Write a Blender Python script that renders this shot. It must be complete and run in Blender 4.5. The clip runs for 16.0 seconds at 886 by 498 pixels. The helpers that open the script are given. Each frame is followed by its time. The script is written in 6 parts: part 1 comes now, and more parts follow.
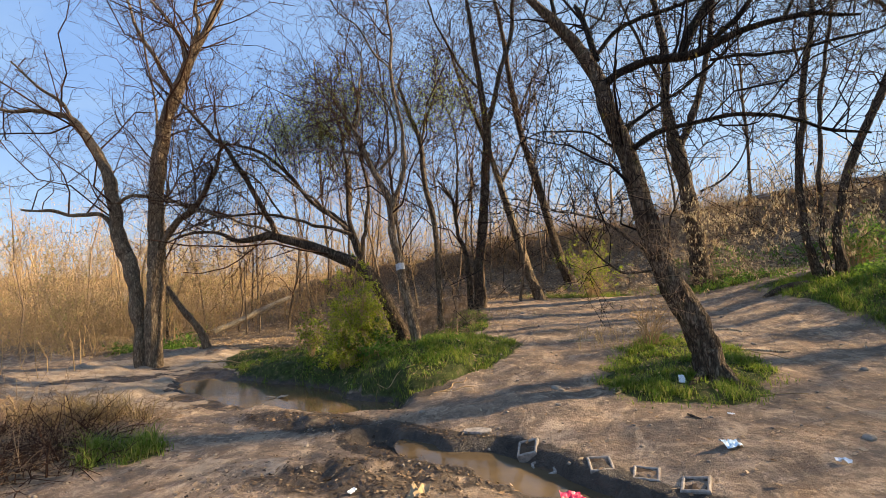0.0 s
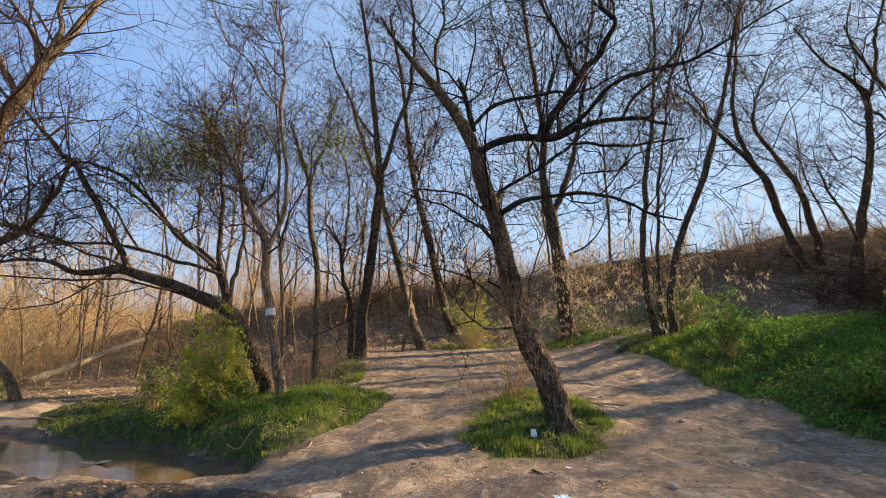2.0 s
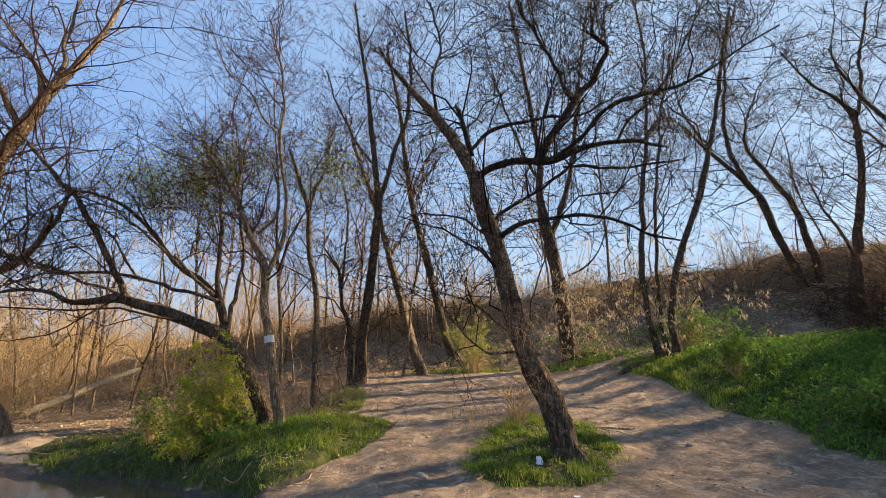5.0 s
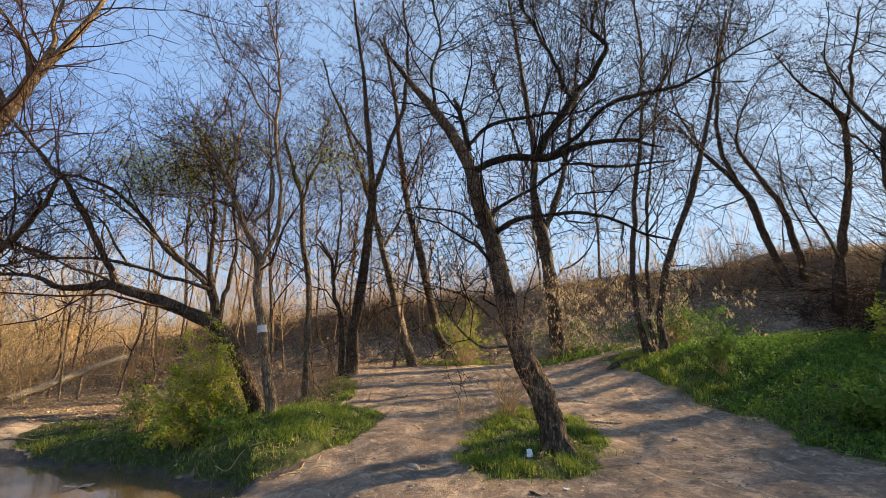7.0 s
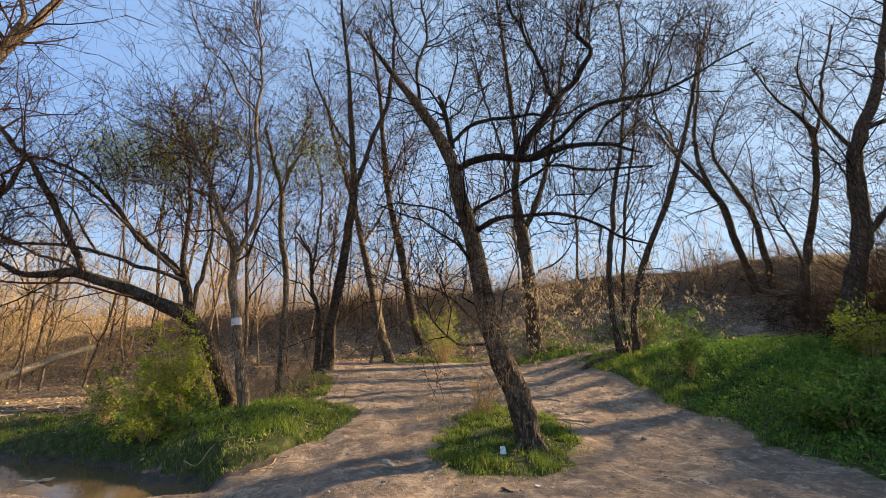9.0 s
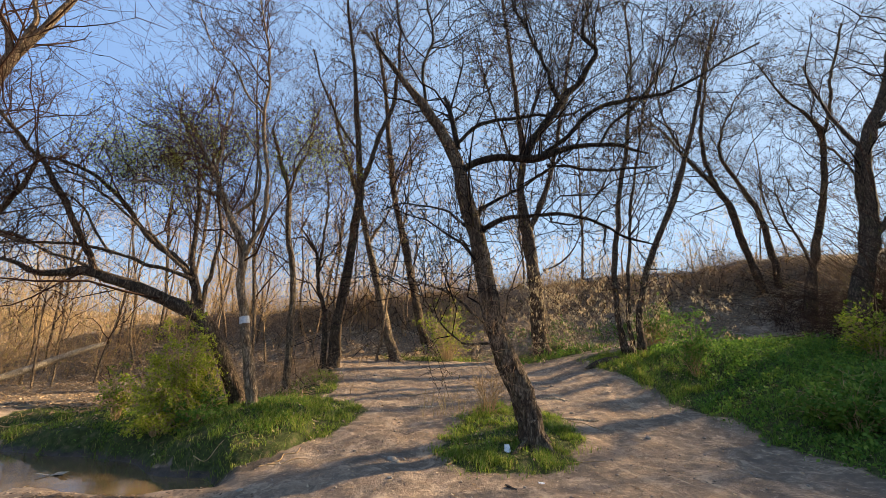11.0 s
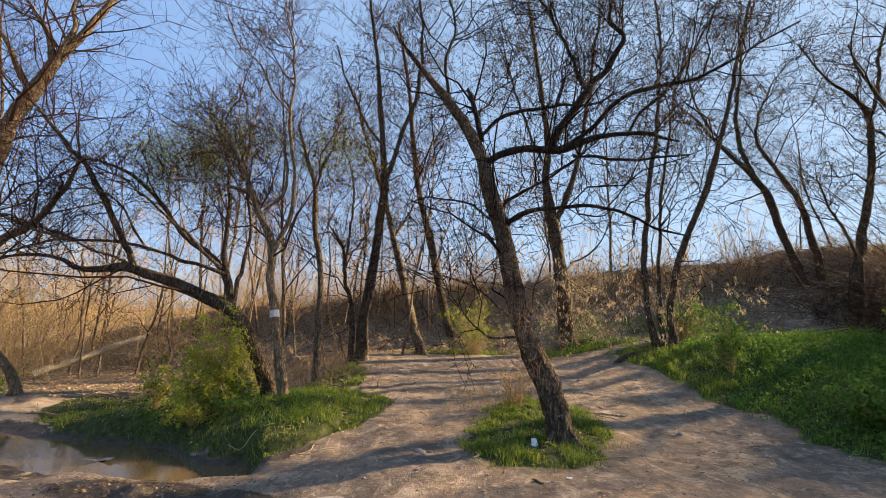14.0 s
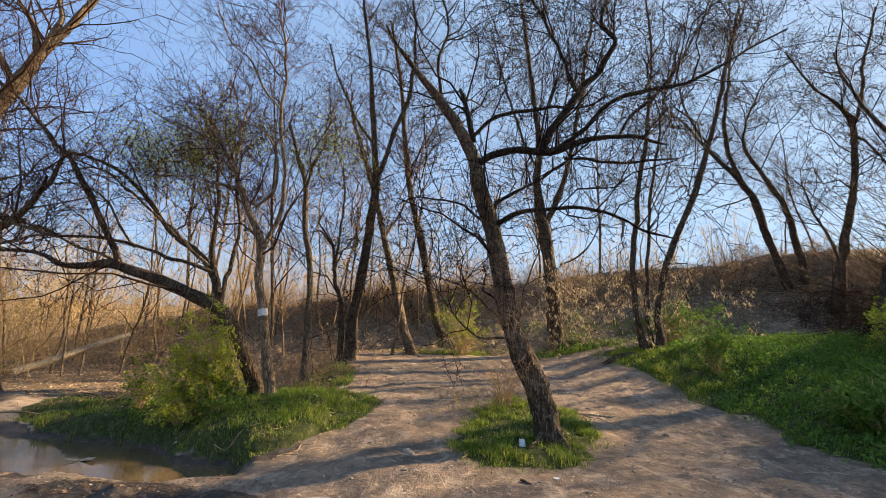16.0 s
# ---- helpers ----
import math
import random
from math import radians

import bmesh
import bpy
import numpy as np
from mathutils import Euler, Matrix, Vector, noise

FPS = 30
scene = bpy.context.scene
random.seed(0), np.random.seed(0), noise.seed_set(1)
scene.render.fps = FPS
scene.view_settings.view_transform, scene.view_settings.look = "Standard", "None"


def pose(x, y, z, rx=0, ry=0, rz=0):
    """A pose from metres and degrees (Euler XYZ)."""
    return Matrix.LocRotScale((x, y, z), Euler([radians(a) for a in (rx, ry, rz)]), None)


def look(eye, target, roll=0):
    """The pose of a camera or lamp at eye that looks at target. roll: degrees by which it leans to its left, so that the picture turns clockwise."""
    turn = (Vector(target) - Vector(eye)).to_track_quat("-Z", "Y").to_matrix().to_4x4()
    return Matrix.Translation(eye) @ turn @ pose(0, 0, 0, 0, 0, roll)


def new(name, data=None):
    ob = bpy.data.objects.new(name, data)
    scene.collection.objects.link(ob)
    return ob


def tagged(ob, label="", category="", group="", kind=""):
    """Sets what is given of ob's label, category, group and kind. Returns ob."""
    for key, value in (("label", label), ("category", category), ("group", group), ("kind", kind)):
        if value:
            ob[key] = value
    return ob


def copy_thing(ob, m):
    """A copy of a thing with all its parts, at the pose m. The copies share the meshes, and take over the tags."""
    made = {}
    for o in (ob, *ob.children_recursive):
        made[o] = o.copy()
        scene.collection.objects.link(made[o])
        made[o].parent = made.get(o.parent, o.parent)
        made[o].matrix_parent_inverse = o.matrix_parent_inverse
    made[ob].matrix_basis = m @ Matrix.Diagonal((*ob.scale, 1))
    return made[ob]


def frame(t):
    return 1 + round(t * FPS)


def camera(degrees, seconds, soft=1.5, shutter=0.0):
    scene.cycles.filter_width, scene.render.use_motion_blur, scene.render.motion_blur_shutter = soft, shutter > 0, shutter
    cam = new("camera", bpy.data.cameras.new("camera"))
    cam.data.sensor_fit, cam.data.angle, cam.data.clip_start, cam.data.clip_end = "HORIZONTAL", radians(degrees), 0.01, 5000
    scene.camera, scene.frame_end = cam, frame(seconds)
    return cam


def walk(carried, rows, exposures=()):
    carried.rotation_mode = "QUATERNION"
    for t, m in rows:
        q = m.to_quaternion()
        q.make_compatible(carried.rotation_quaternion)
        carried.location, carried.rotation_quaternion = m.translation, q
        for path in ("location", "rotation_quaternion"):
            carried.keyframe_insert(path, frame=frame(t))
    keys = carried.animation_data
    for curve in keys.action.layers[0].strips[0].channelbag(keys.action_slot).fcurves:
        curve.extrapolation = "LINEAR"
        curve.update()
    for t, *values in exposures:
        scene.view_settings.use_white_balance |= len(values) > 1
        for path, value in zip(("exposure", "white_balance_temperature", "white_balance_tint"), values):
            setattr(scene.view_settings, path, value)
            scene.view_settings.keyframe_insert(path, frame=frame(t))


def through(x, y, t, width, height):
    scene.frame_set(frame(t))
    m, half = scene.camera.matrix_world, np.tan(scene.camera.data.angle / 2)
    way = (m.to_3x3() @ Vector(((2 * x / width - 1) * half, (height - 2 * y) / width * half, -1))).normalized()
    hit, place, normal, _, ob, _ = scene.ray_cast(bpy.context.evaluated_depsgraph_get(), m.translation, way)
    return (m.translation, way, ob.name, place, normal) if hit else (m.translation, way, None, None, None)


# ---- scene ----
cam = camera(91.45, 16.0, soft=0.6)
EXPOSURE, KELVIN = 1.68, 7300.0
PATH = (
    (0, -0.279, 0.047, 1.474, 94.53, 1.99, 15.00),
    (0.5, -0.108, -0.037, 1.495, 96.34, 1.06, 6.41),
    (1, 0.002, -0.002, 1.505, 98.11, -0.06, 1.87),
    (1.5, 0.102, 0.073, 1.536, 99.58, -0.42, 1.02),
    (2, 0.097, 0.081, 1.554, 100.29, -0.04, 1.25),
    (2.5, 0.086, 0.093, 1.565, 100.89, -0.08, 0.67),
    (3, 0.092, 0.090, 1.562, 101.48, -0.19, -0.06),
    (3.5, 0.098, 0.089, 1.564, 101.92, -0.20, -0.65),
    (4, 0.098, 0.098, 1.562, 102.43, 0.05, -0.54),
    (4.5, 0.087, 0.096, 1.578, 102.99, 0.67, 0.52),
    (4.7, 0.080, 0.091, 1.575, 103.29, 0.94, 1.16),
    (6.8, -0.013, 0.066, 1.593, 102.44, 0.24, 0.47),
    (7, -0.013, 0.046, 1.605, 102.18, -0.11, -0.28),
    (7.5, -0.006, 0.036, 1.602, 101.90, -0.54, -1.62),
    (8, -0.006, 0.049, 1.606, 101.77, -0.85, -2.45),
    (8.5, -0.008, 0.040, 1.606, 101.78, -0.97, -2.87),
    (9, -0.004, 0.048, 1.599, 101.88, -1.24, -3.13),
    (11.5, -0.012, -0.030, 1.602, 101.63, -1.62, -1.98),
    (12, -0.014, -0.026, 1.609, 101.49, -1.35, -0.80),
    (12.5, -0.009, -0.017, 1.604, 101.25, -1.06, 0.51),
    (13, -0.006, -0.005, 1.603, 101.05, -1.02, 1.26),
    (13.5, -0.007, -0.005, 1.610, 100.78, -1.20, 1.36),
    (14, -0.005, -0.011, 1.609, 100.74, -1.59, 0.88),
    (14.5, 0.000, 0.000, 1.600, 100.88, -2.01, 0.15),
    (15, 0.004, -0.008, 1.604, 100.96, -2.27, -0.47),
    (15.5, -0.001, -0.014, 1.607, 100.91, -2.20, -0.74),
    (16, 0.003, -0.004, 1.604, 100.84, -2.00, -0.42),
)

walk(cam, [(t, pose(x, y, z, rx, ry, rz)) for t, x, y, z, rx, ry, rz in PATH], exposures=((0.0, EXPOSURE, KELVIN, 10.0), (16.0, EXPOSURE, KELVIN, 10.0)))

SUN_TURN, SUN_HEIGHT = 69.0, 27.0          # degrees right of straight ahead, and up
a, e = radians(SUN_TURN), radians(SUN_HEIGHT)
to_sun = Vector((math.sin(a) * math.cos(e), math.cos(a) * math.cos(e), math.sin(e)))
sun = new("sun", bpy.data.lights.new("sun", "SUN"))
sun.data.energy, sun.data.angle, sun.data.color = 5.0, radians(1.0), (1.0, 0.80, 0.54)
sun.matrix_world = look(to_sun * 60, (0, 0, 0))
world = bpy.data.worlds.new("sky")
scene.world = world
world.use_nodes = True
sky = world.node_tree.nodes.new("ShaderNodeTexSky")
sky.sky_type, sky.sun_disc = "NISHITA", False
sky.sun_elevation, sky.sun_rotation = e, a
sky.air_density, sky.dust_density, sky.ozone_density = 1.0, 0.3, 3.0
back = world.node_tree.nodes["Background"]
back.inputs["Strength"].default_value = 0.050
def clear_sky():
    """Blue away from the sun, whiter towards it and towards the horizon, with faint high cloud."""
    nodes, links = world.node_tree.nodes, world.node_tree.links

    def spread(value, lo, hi, a, b):
        node = nodes.new("ShaderNodeMapRange")
        node.interpolation_type = "SMOOTHSTEP"
        for key, number in (("From Min", lo), ("From Max", hi), ("To Min", a), ("To Max", b)):
            node.inputs[key].default_value = number
        links.new(value, node.inputs["Value"])
        return node.outputs[0]

    def blend(fac, a, b):
        node = nodes.new("ShaderNodeMix")
        node.data_type = "RGBA"
        if isinstance(fac, float):
            node.inputs[0].default_value = fac
        else:
            links.new(fac, node.inputs[0])
        for socket, value in ((node.inputs[6], a), (node.inputs[7], b)):
            if isinstance(value, tuple):
                socket.default_value = (*value, 1)
            else:
                links.new(value, socket)
        return node.outputs[2]
    way = nodes.new("ShaderNodeTexCoord").outputs["Generated"]
    stretch = nodes.new("ShaderNodeMapping")
    stretch.inputs["Scale"].default_value = (1.0, 1.6, 3.2)
    links.new(way, stretch.inputs["Vector"])
    wisps = nodes.new("ShaderNodeTexNoise")
    wisps.inputs["Scale"].default_value, wisps.inputs["Detail"].default_value, wisps.inputs["Distortion"].default_value = 2.3, 7.0, 0.7
    links.new(stretch.outputs[0], wisps.inputs["Vector"])
    towards = nodes.new("ShaderNodeVectorMath")
    towards.operation = "DOT_PRODUCT"
    links.new(way, towards.inputs[0])
    towards.inputs[1].default_value = to_sun
    parts = nodes.new("ShaderNodeSeparateXYZ")
    links.new(way, parts.inputs[0])
    air = blend(spread(towards.outputs["Value"], -0.35, 0.95, 0.0, 1.0), BLUE_AIR, WHITE_AIR)
    air = blend(spread(parts.outputs["Z"], 0.02, 0.42, 0.75, 0.0), air, HORIZON_AIR)
    air = blend(spread(wisps.outputs["Fac"], 0.46, 0.74, 0.0, 0.42), air, HORIZON_AIR)
    links.new(blend(0.72, sky.outputs[0], air), back.inputs["Color"])


BLUE_AIR, WHITE_AIR, HORIZON_AIR = (2.0, 3.75, 7.6), (3.1, 4.7, 7.2), (3.5, 5.2, 7.7)
clear_sky()


# ---- helpers of this scene ----


def lattice(x, y, seed=0):
    """Smooth value noise in -1..1."""
    xi, yi = np.floor(x).astype(np.int64), np.floor(y).astype(np.int64)
    fx, fy = x - xi, y - yi
    fx, fy = fx * fx * (3 - 2 * fx), fy * fy * (3 - 2 * fy)

    def corner(i, j):
        n = (i * 374761393 + j * 668265263 + seed * 974711) & 0x7FFFFFFF
        n = ((n ^ (n >> 13)) * 1274126177) & 0x7FFFFFFF
        return ((n ^ (n >> 16)) & 0xFFFF) / 32767.5 - 1
    return (corner(xi, yi) * (1 - fx) + corner(xi + 1, yi) * fx) * (1 - fy) + (corner(xi, yi + 1) * (1 - fx) + corner(xi + 1, yi + 1) * fx) * fy


def rough(x, y, size, seed=0, octaves=3):
    total, gain = 0.0, 1.0
    for n in range(octaves):
        total = total + gain * lattice(x / size * 2**n + 17.3 * n, y / size * 2**n - 9.1 * n, seed + n)
        gain *= 0.5
    return total


def step(a, b, v):
    v = np.clip((v - a) / (b - a), 0, 1)
    return v * v * (3 - 2 * v)


def near_line(x, y, points):
    """The distance to a bent line."""
    best = np.full(np.shape(x), 1e9)
    for (ax, ay), (bx, by) in zip(points, points[1:]):
        dx, dy = bx - ax, by - ay
        u = np.clip(((x - ax) * dx + (y - ay) * dy) / (dx * dx + dy * dy), 0, 1)
        best = np.minimum(best, np.hypot(x - ax - u * dx, y - ay - u * dy))
    return best


def blob(x, y, cx, cy, rx, ry, turn=0.0):
    """0 at the middle of an ellipse, 1 on its edge."""
    c, s = math.cos(radians(turn)), math.sin(radians(turn))
    u, v = (x - cx) * c + (y - cy) * s, -(x - cx) * s + (y - cy) * c
    return np.hypot(u / rx, v / ry)


WATER, GULLY = -0.50, -0.41
CHANNEL = ((-2.5, 5.0), (-1.9, 4.78), (-1.05, 4.6), (-0.25, 4.1), (0.5, 3.55), (1.2, 2.6))


def bank(x, y):
    """The grassy bank beside the puddle, 1 at its middle."""
    x, y = x + 0.15 * rough(x, y, 0.9, 31), y + 0.15 * rough(x, y, 0.8, 32)
    return np.minimum(blob(x, y, -5.0, 9.3, 4.2, 1.95, -15), blob(x, y, -2.9, 7.75, 1.2, 1.05, -30))


def puddle(x, y):
    return blob(x + 0.25 * rough(x, y, 1.1, 41), y + 0.18 * rough(x, y, 1.0, 42), -5.6, 7.22, 3.55, 0.82, -19)


def island(x, y):
    return blob(x + 0.22 * rough(x, y, 0.7, 51), y + 0.22 * rough(x, y, 0.7, 52), 1.45, 7.5, 1.12, 2.05, -14)


def height(x, y, fine=True):
    x, y = np.asarray(x, float), np.asarray(y, float)
    low = -0.36 + 0.035 * np.clip(y - 9, 0, 12)
    rise = 0.10 * np.clip(y - 6.6, 0, 8.6) - 0.03 + 0.02 * np.clip(-y, 0, 10)
    h = low + (rise - low) * step(-4.8, 0.2 - 0.8 * step(5.5, 8, y), x + 0.32 * np.clip(y - 7.5, 0, 6))
    edge = blob(x, y, -5.0, 9.3, 4.2, 1.95, -15) + 0.05 * rough(x, y, 0.8, 31) + 0.03 * rough(x, y, 0.25, 33)
    nose = blob(x, y, -2.9, 7.75, 1.2, 1.05, -30) + 0.05 * rough(x, y, 0.6, 34)
    h = h + 0.34 * (1 - step(0.25, 1.02, edge)) + 0.14 * (1 - step(0.90, 1.0, nose)) * step(1.2, 2.2, -x) + 0.08 * (1 - step(0.4, 0.95, nose))
    h = h + 0.10 * (1 - step(0.3, 1.05, island(x, y)))
    h = h + (0.68 * step(5.0, 8.6, x) + 0.40 * step(8, 13, x)) * step(2.0, 6.0, y) * (1 - 0.35 * step(10, 14, y)) + 0.5 * step(2.8, 6.0, x) * step(9.0, 12.5, y)
    h = h - 0.27 * np.exp(-blob(x, y, -0.5, 4.1, 2.5, 1.15, -24)**2)
    foot = 15.4 - 0.3 * np.clip(x - 8, 0, 12) + 0.5 * lattice(x / 4, y * 0, 3)
    crest = np.clip(3.35 + 0.13 * x + 0.25 * lattice(x / 3, y * 0 + 3, 4), 0.4, 6.2) * step(-24, -13, x)
    way = (y - foot + 0.25 * lattice(x / 1.3, y * 0 + 7, 5)) / 5.2
    up = 0.60 * step(0.0, 0.80, way) + 0.40 * step(0.66, 0.74 + 0.25 * step(5.0, 9.0, x), way)
    h = np.maximum(h, h + (crest - h) * up)
    # Unseen rise on the right, added so that it shades the right-hand trail.
    side = step(13.2, 17.6, x + 0.6 * lattice(x / 3, y / 3, 21)) * step(-14, -4, y) * (1 - step(11.2, 13.6, y))
    h = h + np.clip((5.2 + 0.6 * lattice(x / 9, y / 1.3, 22)) * side - h, 0, 9) * step(0.0, 0.08, side)
    far = np.hypot(x, y)
    h = h + 0.07 * np.clip(far - 26, 0, 60) * step(4, 22, -x) * step(-2, 12, y)
    if fine:
        dirt = 1 - step(18, 26, far)
        ledge = 1 - np.abs(rough(x + 0.3 * y, y - 0.15 * x, 0.55, 27, 3)) * 1.4
        h = h + dirt * 0.014 * np.clip(ledge, 0, 1)**3 * step(4.5, 6.0, y)
        stair = (y + 0.5 * x * step(-3, 4, x) + 1.1 * rough(x, y, 0.9, 28, 3)) * 1.7
        worn = stair - np.floor(stair)
        h = h + dirt * 0.016 * (step(0.0, 0.12, worn) - worn) * np.clip(0.5 + 1.2 * rough(x, y, 0.45, 30, 2), 0, 1.4) * step(6.2, 7.5, y) * (1 - step(13, 15, y)) * step(-0.4, 0.3, rough(x, y, 2.4, 29, 2))
        h = h + dirt * (0.008 * rough(x, y, 2.1, 11) + 0.004 * rough(x * 0.8, y, 0.42, 12, 3))
        lumps = np.abs(rough(x * 0.8, y, 0.34, 13, 3)) + 0.5 * np.abs(rough(x, y, 0.15, 10, 2))
        h = h + dirt * (0.024 * lumps - 0.012) * (0.5 + 0.7 * step(-0.5, 0.6, rough(x, y, 1.7, 9, 2)))
        for dx in (-0.75, 0.55):      # wheel ruts along the trail
            lane = near_line(x, y, ((0.2 + dx, 3.0), (-0.7 + dx, 6.5), (-0.9 + dx, 9.5), (0.3 + dx, 13.5)))
            h = h - 0.03 * np.exp(-(lane / 0.22)**2)
            lane = near_line(x, y, ((6.0, 1.5 + dx), (3.9 + dx, 6.5), (4.0 + dx, 9.5), (4.2 + dx, 13.0)))
            h = h - 0.03 * np.exp(-(lane / 0.25)**2)
        shelf = (rough(x * 0.55 + 0.15 * y, y * 1.5, 1.3, 48, 3) + 0.35 * rough(x, y, 0.35, 49, 2)) * 2.6
        h = h + 0.045 * (np.floor(shelf) + step(0.35, 0.55, shelf - np.floor(shelf))) * step(4.6, 5.6, -x) * step(4.8, 5.8, y) * (1 - step(11, 13, y))
        clods = np.exp(-blob(x, y, -3.7, 5.4, 1.1, 0.3, -8)**2) + np.exp(-blob(x, y, -2.1, 3.9, 1.1, 0.45, 8)**2)
        h = h + clods * (0.03 + 0.075 * rough(x, y, 0.2, 15))
        h = h + (0.14 * rough(x, y, 0.9, 16) + 0.05 * rough(x, y, 0.3, 14, 2)) * step(0, 0.1, up) * (1 - step(24, 30, far))
    h = np.maximum(h, WATER + 0.035 + 0.05 * rough(x, y, 0.6, 17))
    h = h + (WATER - 0.14 - h) * (1 - step(0.65, 1.05, puddle(x, y)))
    gully = near_line(x + 0.1 * rough(x, y, 0.5, 18), y + 0.1 * rough(x, y, 0.5, 19), CHANNEL)
    h = h + (GULLY - 0.09 - h) * (1 - step(0.17, 0.33, gully))
    return h


def surface(name, verts, faces, material, parent=None, label="", smooth=True):
    """One mesh object from arrays: verts (n, 3), faces (m, 3 or 4)."""
    verts, faces = np.asarray(verts, np.float32).reshape(-1, 3), np.asarray(faces, np.int32)
    mesh = bpy.data.meshes.new(name)
    k = faces.shape[1]
    mesh.vertices.add(len(verts))
    mesh.vertices.foreach_set("co", verts.ravel())
    mesh.loops.add(faces.size)
    mesh.loops.foreach_set("vertex_index", faces.ravel())
    mesh.polygons.add(len(faces))
    mesh.polygons.foreach_set("loop_start", np.arange(0, faces.size, k, dtype=np.int32))
    if smooth:
        mesh.polygons.foreach_set("use_smooth", np.ones(len(faces), bool))
    mesh.update(calc_edges=True)
    mesh.materials.append(material)
    ob = new(name, mesh)
    ob.parent = parent
    if label:
        tagged(ob, label)
    return ob


def part(name, bm, material, parent, label=""):
    mesh = bpy.data.meshes.new(name)
    bm.to_mesh(mesh)
    bm.free()
    mesh.materials.append(material)
    ob = new(name, mesh)
    ob.parent = parent
    if label:
        tagged(ob, label)
    return ob


def unit(v):
    return v / np.maximum(np.linalg.norm(v, axis=-1, keepdims=True), 1e-9)


def tubes(paths, radii, sides):
    """Verts and faces of round tubes along paths (n, k, 3) with radii (n, k)."""
    n, k, _ = paths.shape
    along = unit(np.gradient(paths, axis=1))
    aside = np.where(np.abs(along[..., :1]) < 0.8, np.array([1.0, 0, 0]), np.array([0, 1.0, 0]))
    u = unit(np.cross(along, aside))
    v = np.cross(along, u)
    turn = np.arange(sides) * 2 * math.pi / sides
    ring = u[:, :, None] * np.cos(turn)[:, None] + v[:, :, None] * np.sin(turn)[:, None]
    verts = paths[:, :, None] + ring * radii[:, :, None, None]
    i = np.arange(n)[:, None, None] * k * sides + np.arange(k - 1)[None, :, None] * sides
    j, j2 = np.arange(sides), (np.arange(sides) + 1) % sides
    faces = np.stack([i + j, i + j2, i + sides + j2, i + sides + j], -1)
    return verts.reshape(-1, 3), faces.reshape(-1, 4)


def joined(pieces):
    verts, faces, at = [], [], 0
    for v, f in pieces:
        verts.append(v)
        faces.append(f + at)
        at += len(v)
    return np.concatenate(verts), np.concatenate(faces)


def smooth_line(points, count):
    """A rounded line through (x, y, z, r) points, in count even steps."""
    p = np.asarray(points, float)
    p = np.concatenate([2 * p[:1] - p[1:2], p, 2 * p[-1:] - p[-2:-1]])
    out = []
    for i in range(1, len(p) - 2):
        t = np.linspace(0, 1, 16, endpoint=False)[:, None]
        out.append(0.5 * (2 * p[i] + (p[i + 1] - p[i - 1]) * t + (2 * p[i - 1] - 5 * p[i] + 4 * p[i + 1] - p[i + 2]) * t**2 + (3 * p[i] - p[i - 1] - 3 * p[i + 1] + p[i + 2]) * t**3))
    line = np.concatenate(out + [p[-2:-1]])
    run = np.r_[0, np.cumsum(np.linalg.norm(np.diff(line[:, :3], axis=0), axis=1))]
    return np.stack([np.interp(np.linspace(0, run[-1], count), run, line[:, n]) for n in range(4)], 1), run[-1]


def sprout(r, paths, radii, count, longest, shortest, spread, up, steps, low=0.0, ratio=0.55, least=0.003, bend=0.25, reach=None):
    """count shoots off the given paths (n, k, 3): new paths and radii, thinner and bent upwards."""
    n, k, _ = paths.shape
    length = np.linalg.norm(np.diff(paths, axis=1), axis=2).sum(1)
    weight = length if reach is None else length * reach
    which = r.choice(n, count, p=weight / weight.sum())
    t = low + (1 - low) * r.random(count)**0.8
    at = np.minimum((t * (k - 1)).astype(int), k - 2)
    f = (t * (k - 1) - at)[:, None]
    start = paths[which, at] * (1 - f) + paths[which, at + 1] * f
    along = unit(paths[which, at + 1] - paths[which, at])
    thick = radii[which, at] * (1 - f[:, 0]) + radii[which, at + 1] * f[:, 0]
    out = r.normal(size=(count, 3))
    out = unit(out - (out * along).sum(1, keepdims=True) * along)
    way = unit(along * (1 - spread) + out * spread + np.array([0, 0, up]))
    size = shortest + (longest - shortest) * r.random(count)**1.4
    size = size * (1.15 - 0.5 * t)
    curl = r.normal(size=(count, 3)) * bend + np.array([0, 0, up * 0.6])
    s = np.linspace(0, 1, steps)
    line = start[:, None] + size[:, None, None] * (way[:, None] * s[:, None] + curl[:, None] * (s**2)[:, None] * 0.5)
    line[:, 1:] += r.normal(size=(count, steps - 1, 3)) * (size[:, None, None] * 0.035)
    first = np.maximum(np.minimum(thick * ratio, 0.0085 * size + 0.0015), least)
    rad = first[:, None] * (1 - s * 0.65)
    return line, np.maximum(rad, least * 0.7)


def flakes(r, at, size, tall=1.0, hang=0.0):
    """Small four-cornered leaves, folded along the middle, at the given places."""
    n = len(at)
    d = unit(r.normal(size=(n, 3)) + np.array([0, 0, -hang]))
    w = unit(np.cross(d, r.normal(size=(n, 3))))
    up = np.cross(d, w)
    s = (size * (0.6 + 0.8 * r.random(n)))[:, None]
    tip, mid = at + d * s, at + d * s * 0.45
    verts = np.stack([at, mid + w * s * 0.3 * tall + up * s * 0.08, tip, mid - w * s * 0.3 * tall + up * s * 0.08], 1)
    return verts.reshape(-1, 3), np.arange(4 * n).reshape(-1, 4)


